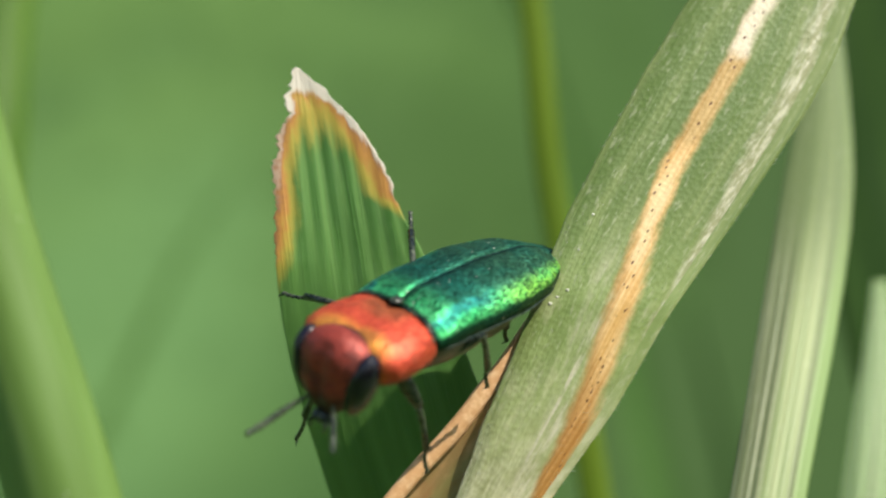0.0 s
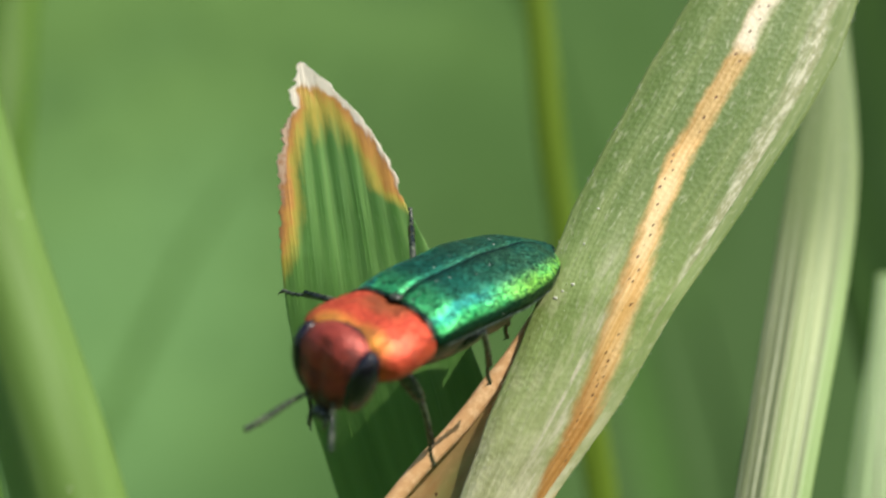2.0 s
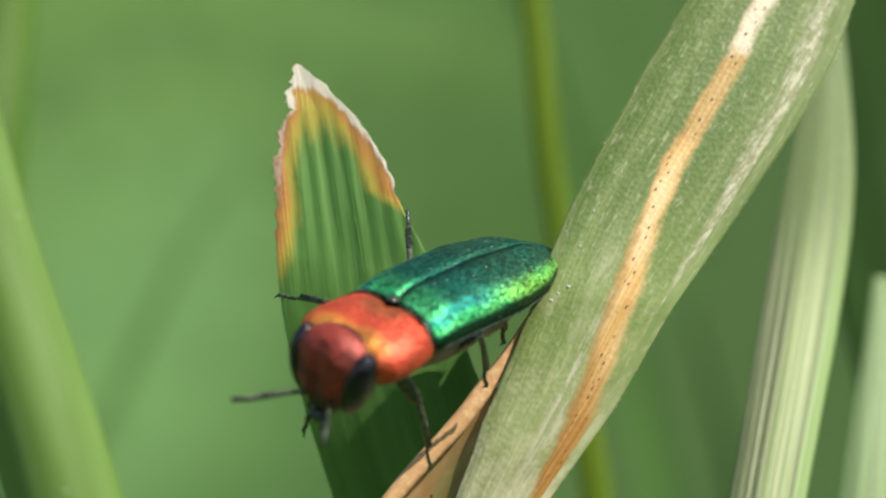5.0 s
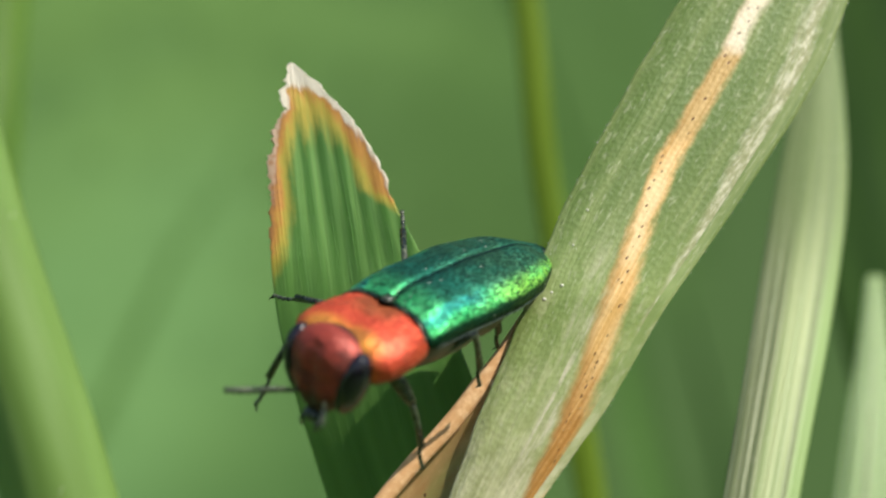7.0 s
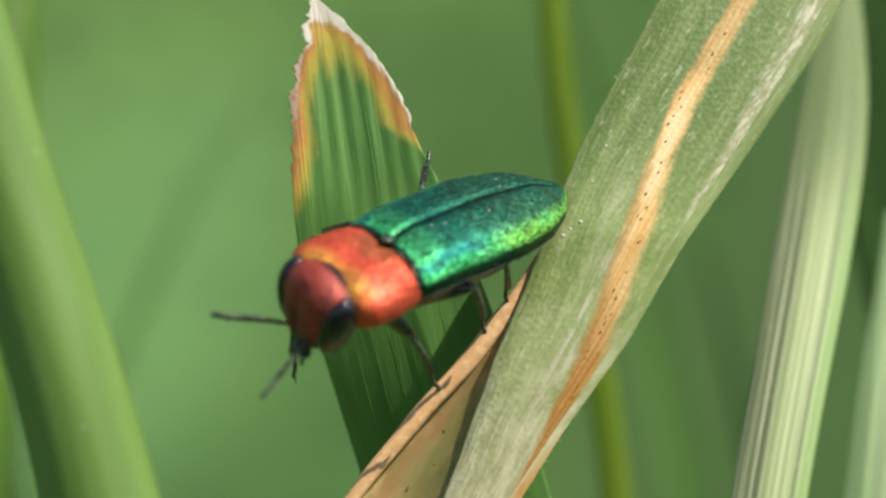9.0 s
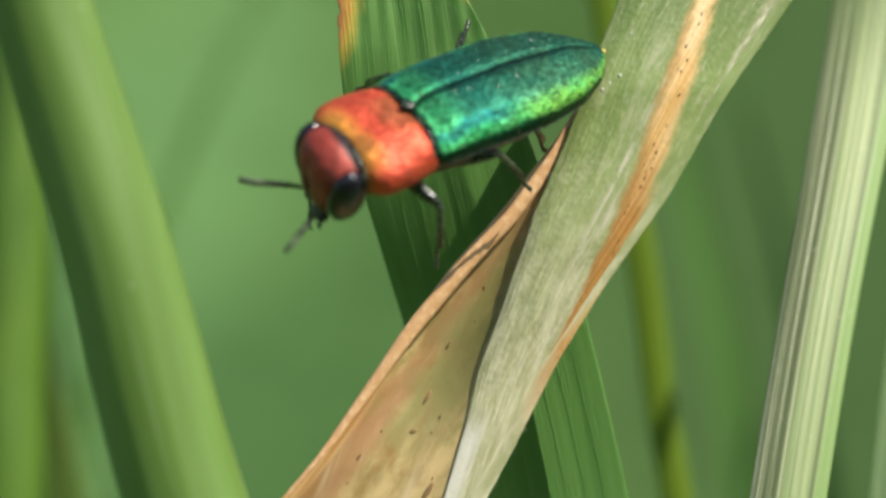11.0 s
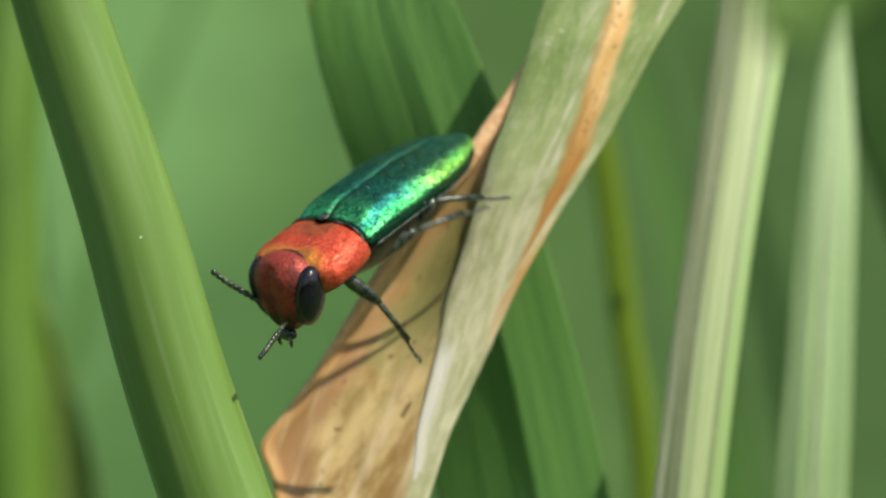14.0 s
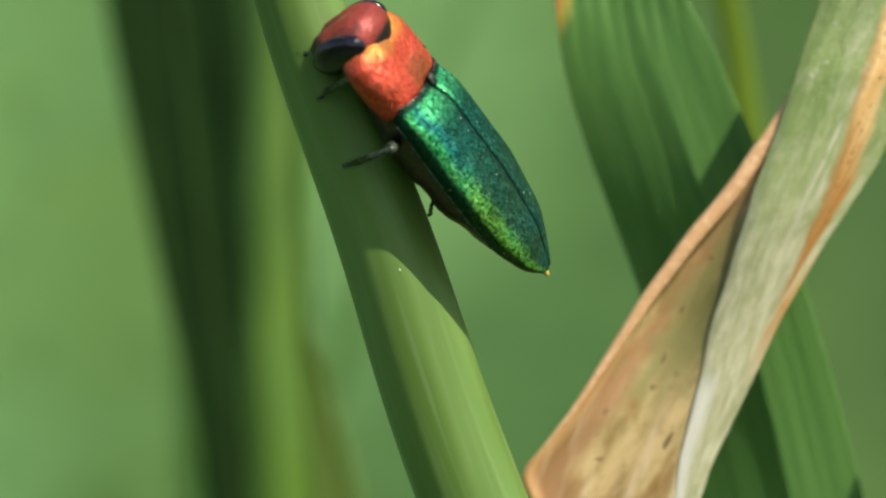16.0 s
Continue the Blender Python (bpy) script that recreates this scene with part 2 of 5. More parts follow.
def burnt_leaf_material():
    m = Mat("ribbed_leaf_with_burnt_tip")
    u, v, uv = m.uv("across")         # u: 0..1 across; v: height in mm
    edge, _, _ = m.uv("margin")       # mm from the nearest margin
    ru, _, ruv = m.uv("ribs")         # across the whole leaf as it was before its tip withered
    wob = m.noise(m.stretch(ruv, (10.0, 0.55, 1)), 1.5, 4.0, 0.65)
    fine = m.noise(m.stretch(ruv, (60, 0.3, 1)), 1.5, 3.0)
    rib = m.math("SINE", m.math("MULTIPLY", ru, 2 * math.pi * 10))
    rib = m.math("MULTIPLY", rib, m.between(v, 5.0, 7.5, 0.10, 1.0))
    broad = m.noise(m.stretch(uv, (5.0, 0.05, 1)), 1.3, 2.0)
    green = m.mix(m.between(rib, -1.0, 1.0), (0.075, 0.205, 0.034), (0.200, 0.390, 0.100))
    green = m.mix(m.math("MULTIPLY", m.between(broad, 0.4, 0.65), 0.6), green, (0.078, 0.200, 0.042))
    green = m.mix(m.math("MULTIPLY", m.between(fine, 0.5, 0.8), 0.5), green, (0.16, 0.28, 0.085))
    d = m.math("ADD", edge, m.math("MULTIPLY", m.math("SUBTRACT", wob, 0.5), 0.55))
    d = m.math("ADD", d, m.math("MULTIPLY", m.between(v, 7.6, 6.2, 0.0, 1.1), m.between(u, 0.5, 0.7)))
    d = m.math("ADD", d, m.math("MULTIPLY", m.between(v, 6.8, 4.0, 0.0, 1.0), m.between(u, 0.7, 0.5)))
    c = m.mix(m.between(d, 0.28, 0.58), (0.54, 0.42, 0.07), green)
    c = m.mix(m.between(d, 0.17, 0.33), (0.62, 0.30, 0.07), c)
    c = m.mix(m.between(d, 0.06, 0.19), (0.42, 0.18, 0.07), c)
    pale = m.math("MULTIPLY", m.between(m.math("SUBTRACT", d, m.between(v, 8.7, 9.9, 0.0, 0.16)), 0.12, 0.02), m.between(v, 6.6, 8.0))
    pale = m.math("MULTIPLY", pale, m.math("ADD", m.between(u, 0.35, 0.6, 0.4, 1.0), m.between(v, 8.8, 9.4), clamp=True))
    c = m.mix(pale, c, (0.84, 0.76, 0.64))
    h = m.math("ADD", m.math("MULTIPLY", rib, 0.10), fine)
    m.bump(h, 0.5, 0.00005)
    return m.skin(c, m.between(fine, 0.3, 0.8, 0.36, 0.55), through=0.25)


def meadow_material(name, dark, light, straw):
    m = Mat(name)
    info = m.t.nodes.new("ShaderNodeNewGeometry")
    rand = info.outputs["Random Per Island"]
    big = m.noise(m.place((1000, 1000, 1000)), 0.022, 2.0)
    f = m.math("ADD", m.math("MULTIPLY", rand, 0.55), m.math("MULTIPLY", m.between(big, 0.35, 0.65), 0.45))
    c = m.mix(f, dark, light)
    c = m.mix(m.math("MULTIPLY", m.between(rand, 0.93, 0.96), 0.6), c, straw)
    return m.skin(c, 0.7, through=0.15, spec=0.2)


def shell_material(name, kind):
    """Punctured metallic cuticle; kind: wing (green with a blue seam), shield (fiery red with gold), face."""
    m = Mat(name)
    p = m.place()
    x, y, z = m.split(p)
    pits, tone = m.cells(p, 20.0 if kind == "wing" else 24.0)
    pits2, tone2 = m.cells(p, 11.0)
    wave = m.noise(p, 2.2, 3.0)
    tint = m.split(tone)[0]
    ay = m.math("ABSOLUTE", y)
    pit = m.between(pits, 0.50, 0.18)
    grit = m.noise(p, 17.0, 2.0, 0.6)
    if kind == "wing":
        v, s, _ = m.uv("across")      # v: 0 at the seam, 1 at the side margin; s: 0 in front, 1 at the tail
        crumple = m.noise(m.stretch(p, (5.0, 15.0, 15.0)), 1.0, 4.0, 0.7)
        c = m.mix(tint, (0.03, 0.42, 0.12), (0.17, 0.76, 0.27))
        c = m.mix(m.math("MULTIPLY", m.between(s, 0.25, 0.6), 0.8), c, m.mix(tint, (0.14, 0.46, 0.03), (0.46, 0.84, 0.12)))
        c = m.mix(m.math("MULTIPLY", m.between(wave, 0.42, 0.62), 0.5), c, (0.03, 0.44, 0.18))
        side = m.math("ADD", v, m.math("MULTIPLY", m.math("SUBTRACT", wave, 0.5), 0.45))
        # blue-black along the seam, widened to paint in the far wing's shade
        seam = m.math("MULTIPLY", m.between(side, 0.70, 0.36), m.between(s, 0.03, 0.22, 0.35, 1.0))
        c = m.mix(m.math("MULTIPLY", seam, 0.86), c, m.mix(tint, (0.002, 0.026, 0.042), (0.008, 0.095, 0.105)))
        blue = m.math("MULTIPLY", m.math("MULTIPLY", m.between(side, 0.38, 0.48), m.between(side, 0.72, 0.58)), m.between(s, 0.46, 0.26))
        c = m.mix(m.math("MULTIPLY", blue, 0.6), c, m.mix(tint, (0.008, 0.13, 0.22), (0.025, 0.28, 0.32)))
        c = m.mix(m.math("MULTIPLY", m.between(v, 0.016, 0.004), 0.85), c, (0.004, 0.012, 0.02))
        # side margin darkened in the colour for the shade beneath it
        c = m.mix(m.math("MULTIPLY", m.between(v, 0.80, 0.90), 0.9), c, (0.005, 0.016, 0.014))
        c = m.mix(m.math("MULTIPLY", m.between(s, 0.034, 0.016), 0.95), c, (0.005, 0.02, 0.015))
        grit = m.math("ADD", m.math("MULTIPLY", grit, 0.55), m.math("MULTIPLY", crumple, 0.45))
        c = m.mix(m.between(m.math("ADD", grit, m.math("MULTIPLY", pit, 0.10)), 0.46, 0.58, 0.0, 0.80), c, (0.002, 0.026, 0.014))
        dust = m.math("MULTIPLY", m.between(m.split(tone2)[0], 0.955, 0.96), m.between(pits2, 0.24, 0.14))
        c = m.mix(m.math("MULTIPLY", dust, 0.8), c, (0.6, 0.62, 0.55))
        rough, metal = 0.57, 0.9
    elif kind == "shield":
        c = m.mix(tint, (0.40, 0.032, 0.014), (0.72, 0.105, 0.042))
        gold = m.math("MULTIPLY", m.between(m.math("ADD", x, m.math("MULTIPLY", wave, 0.3)), 1.98, 2.42), m.between(ay, 1.1, 0.5))
        c = m.mix(m.math("MULTIPLY", gold, 0.85), c, (0.74, 0.34, 0.045))
        c = m.mix(m.math("MULTIPLY", m.between(wave, 0.54, 0.68), 0.55), c, (0.20, 0.05, 0.02))
        c = m.mix(m.math("MULTIPLY", m.math("MULTIPLY", m.between(ay, 0.62, 0.3), m.between(x, 1.75, 1.3)), 0.6), c, (0.20, 0.085, 0.02))
        c = m.mix(m.math("MULTIPLY", pit, 0.42), c, (0.10, 0.012, 0.008))
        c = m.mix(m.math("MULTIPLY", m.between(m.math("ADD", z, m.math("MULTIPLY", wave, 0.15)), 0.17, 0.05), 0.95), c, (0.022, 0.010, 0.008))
        rough, metal = 0.50, 0.5
    else:
        c = m.mix(tint, (0.20, 0.024, 0.016), (0.36, 0.050, 0.030))
        c = m.mix(m.math("MULTIPLY", m.between(wave, 0.5, 0.66), 0.6), c, (0.06, 0.016, 0.012))
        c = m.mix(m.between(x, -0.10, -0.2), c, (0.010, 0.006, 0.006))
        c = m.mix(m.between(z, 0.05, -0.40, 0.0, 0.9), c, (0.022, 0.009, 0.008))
        c = m.mix(m.math("MULTIPLY", pit, 0.5), c, (0.03, 0.008, 0.006))
        rough, metal = 0.50, 0.30
    h = m.math("ADD", m.between(pits, 0.0, 0.35), m.math("MULTIPLY", m.noise(p, 9.0, 2.0), 0.6))
    h = m.math("ADD", h, m.math("MULTIPLY", wave, 2.0 if kind == "shield" else 0.8))
    m.bump(h, 0.9, 0.00004)
    return m.skin(c, m.between(wave, 0.3, 0.7, rough - 0.06, rough + 0.1), metal)


def chitin_material(name, dark, light, rough):
    m = Mat(name)
    p = m.place()
    n = m.noise(p, 7.0, 3.0)
    c = m.mix(m.between(n, 0.4, 0.75), dark, light)
    pits, _ = m.cells(p, 18.0)
    m.bump(m.math("ADD", n, m.math("MULTIPLY", pits, 0.5)), 0.4, 0.00002)
    return m.skin(c, m.between(n, 0.3, 0.7, rough, rough + 0.12))


def turf_material():
    m = Mat("turf")
    p = m.place()
    n = m.noise(p, 0.008, 2.0, 0.5)
    k = m.noise(p, 0.16, 3.0)
    x, y, z = m.split(p)
    c = m.mix(m.between(n, 0.22, 0.78), (0.036, 0.084, 0.015), (0.073, 0.142, 0.028))
    c = m.mix(m.math("MULTIPLY", m.between(k, 0.45, 0.7), 0.08), c, (0.066, 0.15, 0.046))

    def spot(cx, cy, size):
        """A tone patch on the bank, placed to fit the background in the camera's view."""
        dx = m.math("DIVIDE", m.math("SUBTRACT", x, cx), size)
        dy = m.math("DIVIDE", m.math("SUBTRACT", y, cy), size * 2.0)
        r = m.math("SQRT", m.math("ADD", m.math("MULTIPLY", dx, dx), m.math("MULTIPLY", dy, dy)))
        return m.between(m.math("ADD", r, m.math("MULTIPLY", m.math("SUBTRACT", n, 0.5), 1.2)), 1.0, 0.35)

    c = m.mix(m.math("MULTIPLY", spot(120.0, 470.0, 155.0), 0.9), c, (0.024, 0.056, 0.009))
    c = m.mix(m.math("MULTIPLY", spot(-262.0, 400.0, 140.0), 0.95), c, (0.098, 0.212, 0.072))
    c = m.mix(m.math("MULTIPLY", spot(-72.0, 460.0, 60.0), 0.6), c, (0.088, 0.180, 0.058))
    c = m.mix(m.math("MULTIPLY", spot(-25.0, 372.0, 58.0), 0.8), c, (0.030, 0.078, 0.015))
    c = m.mix(m.math("MULTIPLY", spot(42.0, 560.0, 58.0), 0.6), c, (0.034, 0.082, 0.010))
    m.bump(k, 0.1, 0.003)
    return m.skin(c, 0.85, spec=0.3)


M_TURF = turf_material()
M_BLADE = dry_blade_material()
M_LEAF = burnt_leaf_material()
M_STEM = stem_material("green_stem", (0.098, 0.185, 0.022), (0.140, 0.245, 0.050), (0.19, 0.29, 0.10), 9.0, 0.08, 0.65, 0.10)
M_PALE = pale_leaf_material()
M_PALE2 = stem_material("pale_green_leaf", (0.17, 0.26, 0.095), (0.235, 0.34, 0.135), (0.44, 0.53, 0.29), 20.0)
M_YELLOW = stem_material("yellow_green_stem", (0.125, 0.205, 0.012), (0.165, 0.255, 0.018), (0.19, 0.27, 0.04), 10.0, 0.2, 0.2, 0.1, through=0.4)
# the shade on two leaves behind is put into these dark greens
M_SHADE = stem_material("shade_green_leaf", (0.021, 0.050, 0.008), (0.035, 0.077, 0.014), (0.048, 0.098, 0.022), 10.0, 0.35, 0.15)
M_SHADE_CORNER = stem_material("shade_green_corner_leaf", (0.015, 0.042, 0.006), (0.024, 0.058, 0.009), (0.034, 0.07, 0.013), 10.0, 0.35, 0.15)
M_MID = stem_material("mid_green_stem", (0.056, 0.128, 0.008), (0.090, 0.175, 0.013), (0.125, 0.215, 0.026), 12.0)
M_OLIVE = stem_material("olive_stem", (0.07, 0.135, 0.018), (0.12, 0.19, 0.03), (0.26, 0.31, 0.05), 12.0)
M_MEADOW = meadow_material("meadow_green", (0.042, 0.105, 0.016), (0.070, 0.150, 0.030), (0.11, 0.16, 0.045))
M_WING = shell_material("emerald_wing_case", "wing")
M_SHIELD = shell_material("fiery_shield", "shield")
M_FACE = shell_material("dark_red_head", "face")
M_EYE = chitin_material("glossy_dark_eye", (0.004, 0.003, 0.006), (0.012, 0.009, 0.018), 0.14)
M_BODY = chitin_material("dark_bronze_underside", (0.014, 0.007, 0.005), (0.058, 0.025, 0.016), 0.28)
M_LEG = chitin_material("black_green_leg", (0.012, 0.017, 0.012), (0.085, 0.10, 0.06), 0.24)
M_EDGE = chitin_material("shiny_margin", (0.02, 0.035, 0.03), (0.09, 0.12, 0.10), 0.22)
M_HAIR = chitin_material("white_hair", (0.52, 0.54, 0.44), (0.66, 0.67, 0.58), 0.5)
M_RED = chitin_material("red_belly_side", (0.16, 0.022, 0.018), (0.28, 0.042, 0.032), 0.35)


# ---- mesh helpers; all shapes are given in millimetres ----
def curve(z, *pairs):
    """A smooth line through (z, value) pairs."""
    zs, vs = np.array([p[0] for p in pairs], float), np.array([p[1] for p in pairs], float)
    span = (zs[-1] - zs[0]) * 0.02
    return np.mean([np.interp(np.clip(np.asarray(z) + k * span, zs[0], zs[-1]), zs, vs) for k in (-1, -0.6, -0.3, 0, 0.3, 0.6, 1)], axis=0)


def sheet(name, P, layers=(), around=False):
    """A mesh over a grid of points P[row, column] in mm. layers: (name, U, V) arrays of the grid's size."""
    rows, cols = P.shape[:2]
    verts = (P.reshape(-1, 3) * MM).tolist()
    last = cols if around else cols - 1
    faces = [(r * cols + c, r * cols + (c + 1) % cols, (r + 1) * cols + (c + 1) % cols, (r + 1) * cols + c)
             for r in range(rows - 1) for c in range(last)]
    me = bpy.data.meshes.new(name)
    me.from_pydata(verts, [], faces)
    for layer, U, V in layers:
        uv = me.uv_layers.new(name=layer)
        at = np.zeros(len(me.loops), int)
        me.loops.foreach_get("vertex_index", at)
        co = np.stack([U.reshape(-1)[at], V.reshape(-1)[at]], 1)
        if around:
            for f in me.polygons:
                li = list(f.loop_indices)
                us = co[li, 0]
                if us.max() - us.min() > 0.5:
                    co[li, 0] = np.where(us < 0.5, us + 1, us)
        uv.data.foreach_set("uv", co.astype(np.float32).reshape(-1))
    me.polygons.foreach_set("use_smooth", [True] * len(me.polygons))
    me.update()
    return me


def tube(name, line, radii, sides=12, flat=1.0, bumps=None):
    """A closed tube along a line; bumps(angle, row) adds to the radius."""
    line = np.array(line, float)
    n = len(line)
    radii = np.interp(np.linspace(0, 1, n), np.linspace(0, 1, len(radii)), radii)
    tang = np.gradient(line, axis=0)
    tang /= np.linalg.norm(tang, axis=1)[:, None]
    ref = np.array([0.0, 1.0, 0.0]) if abs(tang[0][1]) < 0.9 else np.array([0.0, 0.0, 1.0])
    a = np.linspace(0, 2 * math.pi, sides, endpoint=False)
    P = np.zeros((n + 2, sides, 3))
    U, V = np.zeros((n + 2, sides)), np.zeros((n + 2, sides))
    for i in range(n):
        s = np.cross(tang[i], ref)
        s /= np.linalg.norm(s)
        d = np.cross(s, tang[i])
        r = radii[i] * (1 + (bumps(a, i) if bumps else 0))
        P[i + 1] = line[i] + (r * np.cos(a))[:, None] * s + (r * flat * np.sin(a))[:, None] * d
        U[i + 1], V[i + 1] = a / (2 * math.pi), line[i][2]
    P[0], P[-1] = line[0], line[-1]
    U[0], V[0], U[-1], V[-1] = U[1], V[1], U[-2], V[-2]
    return sheet(name, P, (("across", U, V),), around=True)


def ball(name, centre, radii, rows=20, cols=28, shape=None):
    th = np.linspace(0, math.pi, rows)[:, None]
    ph = np.linspace(0, 2 * math.pi, cols, endpoint=False)[None, :]
    d = np.stack([np.cos(th) * np.ones_like(ph), np.sin(th) * np.cos(ph), np.sin(th) * np.sin(ph)], 2)
    P = np.array(centre) + d * np.array(radii)
    if shape:
        P = shape(P)
    return sheet(name, P, around=True)


def part(name, me, material, parent=None, label=""):
    ob = new(name, me)
    if not me.materials:
        me.materials.append(material)
    if parent:
        ob.parent = parent
    return tagged(ob, label)


def base(name, at, label, category, group=""):
    ob = new(name)
    ob.empty_display_size = 0.001
    ob.location = Vector(at) * MM
    return tagged(ob, label, category, group)


def thick(ob, mm):
    s = ob.modifiers.new("thickness", "SOLIDIFY")
    s.thickness, s.offset = mm * MM, 0.0
    return ob


# ---- ground ----
GROUND = -120.0


def lie(x, y):
    """The height of the ground: flat under the beetle, a grassy bank behind, a meadow beyond."""
    rise = min(max((y - 260) / 1500, 0), 1)
    return GROUND + 1700 * rise ** 1.15 + (5 * noise.noise((x * 0.01, y * 0.01, 0)) if abs(x) + abs(y) < 3000 else 0)


def ground():
    n = 61
    g = np.linspace(-1, 1, n)
    g = np.sign(g) * (0.002 * np.abs(g) + 0.998 * np.abs(g) ** 4)
    ys = np.concatenate([-np.geomspace(400000, 300, 16), np.linspace(-200, 2000, 56), np.geomspace(2300, 400000, 14)])
    X, Y = np.meshgrid(g * 400000, ys)
    Z = np.array([[lie(x, y) for x, y in zip(rx, ry)] for rx, ry in zip(X, Y)])
    ob = part("ground", sheet("ground", np.stack([X, Y, Z], 2)), M_TURF)
    tagged(ob, "soft green turf rising to a grassy bank", "ground", kind="structure")


ground()


def ribbons(name, spots, material, label):
    """Many bent blades in one mesh: spots are (x, y, height, width, lean x, lean y, turn)."""
    verts, faces = [], []
    seg = 7
    for x, y, h, w, lx, ly, turn in spots:
        b = len(verts)
        c, s = math.cos(turn), math.sin(turn)
        for i in range(seg + 1):
            k = i / seg
            ww = w * 0.5 * (1 - k ** 2.2) + 0.05
            cx, cy, cz = x + lx * k * k, y + ly * k * k, lie(x, y) + h * k * (1 - 0.12 * k * k)
            for e, dy in ((-1, 0.0), (0, 0.18 * w), (1, 0.0)):
                verts.append(((cx + e * ww * c - dy * s) * MM, (cy + e * ww * s + dy * c) * MM, cz * MM))
        for i in range(seg):
            for j in range(2):
                q = b + i * 3 + j
                faces.append((q, q + 1, q + 4, q + 3))
    me = bpy.data.meshes.new(name)
    me.from_pydata(verts, [], faces)
    me.polygons.foreach_set("use_smooth", [True] * len(me.polygons))
    tagged(part(name, me, material), label, "grass", kind="stuff")


def meadow():
    rng = random.Random(4)
    near, far = [], []
    for _ in range(9):
        y = rng.uniform(110, 190)
        x = rng.uniform(-0.4, 0.4) * (y + 40)
        near.append((x, y, rng.uniform(150, 230), rng.uniform(3, 6), rng.uniform(-40, 40), rng.uniform(-15, 30), rng.uniform(-0.9, 0.9)))
    for i in range(4200):
        low = i < 1400
        y = 240 + 460 * rng.random() if low else 700 + 900 * rng.random()
        x = rng.uniform(-0.7, 0.7) * (y + 60)
        tall = rng.uniform(3, 7) if low else rng.uniform(8, 26)
        far.append((x, y, tall, rng.uniform(0.8, 1.5) if low else rng.uniform(2, 4), rng.uniform(-10, 10), rng.uniform(-12, 4), rng.uniform(-1.0, 1.0)))
    for _ in range(1500):
        a, r = rng.uniform(math.pi, 2 * math.pi), rng.uniform(150, 700)
        x, y = r * math.cos(a), r * math.sin(a) - 40
        far.append((x, y, rng.uniform(60, 110), rng.uniform(3, 6), rng.uniform(-50, 50), rng.uniform(-50, 50), rng.uniform(0, 3.1)))
    ribbons("meadow_grass", far, M_MEADOW, "dense soft green meadow grass far behind")
    ribbons("loose_grass", near, M_MEADOW, "loose green grass blades standing behind the beetle")


meadow()


# ---- stems and leaves round the beetle ----
def stem(name, pivot, pairs, radii, material, label, category="grass stem", sides=20, flat=1.0, ribs=0, rib_depth=0.03, group=""):
    """A stem through (x, y, z) points in mm down to the ground, held at a pivot. radii: (z, radius) pairs."""
    zs = np.concatenate([np.linspace(GROUND, -16, 24), np.linspace(-15, pairs[-1][2], 70)])
    x = curve(zs, *[(p[2], p[0]) for p in pairs])
    y = curve(zs, *[(p[2], p[1]) for p in pairs])
    x, y = x + 0.04 * np.sin(zs * 0.9), y + 0.03 * np.sin(zs * 0.7 + 1)
    r = np.interp(zs, [p[0] for p in radii], [p[1] for p in radii])
    bumps = (lambda a, i: rib_depth * np.cos(a * ribs)) if ribs else None
    line = np.stack([x, y, zs], 1) - np.array(pivot)
    me = tube(name, line, r, sides, flat, bumps)
    ob = part(name, me, material)
    ob.location = Vector(pivot) * MM
    return tagged(ob, label, category, group)


def leaf(name, pivot, left, right, depth, material, label, ribs=6, rib=0.05, cup=0.3, cols=41, twist=0.0, group="", low=-16.0):
    """A long leaf between two margins (z, x), with ribs and a hollow across; depth: (z, y)."""
    hi = left[-1][0]
    zs = np.concatenate([np.linspace(GROUND, low - 1, 16), np.linspace(low, hi, 110)])
    L, R = curve(zs, *left), curve(zs, *right)
    D = curve(zs, *depth)
    u = np.linspace(0, 1, cols)
    X = L[:, None] + (R - L)[:, None] * u
    W = (R - L)[:, None]
    Y = D[:, None] + twist * (0.5 - u) * W + cup * W / 3 * (1 - (2 * u - 1) ** 2) + rib * np.minimum(W / 2, 1) * np.sin(u * 2 * math.pi * ribs)
    Z = zs[:, None] * np.ones_like(u)
    P = np.stack([X, Y, Z], 2) - np.array(pivot)
    U, V = np.ones_like(X) * u, Z
    me = sheet(name, P, (("across", U, V),))
    ob = thick(part(name, me, material), 0.12)
    ob.location = Vector(pivot) * MM
    return tagged(ob, label, "leaf", group)


LEFT_PIVOT = (-4.40, -3.0, -3.6)
left_stem = stem(
    "grass_stem", LEFT_PIVOT,
    [(0, 0, GROUND), (-0.2, -0.8, -50), (-2.1, -1.4, -12), (-4.13, -2.75, -4.6), (-5.39, -3.9, 0), (-6.59, -5.0, 4.4), (-7.85, -6.15, 9), (-9.5, -7.6, 15), (-13, -10, 30)],
    [(GROUND, 1.5), (-12, 1.12), (-4.6, 1.08), (-0.6, 1.01), (4.4, 0.87), (9, 0.76), (15, 0.65), (30, 0.3)],
    M_STEM, "smooth light green upright grass stem, sunlit on one side", ribs=11, rib_depth=0.006, sides=44)

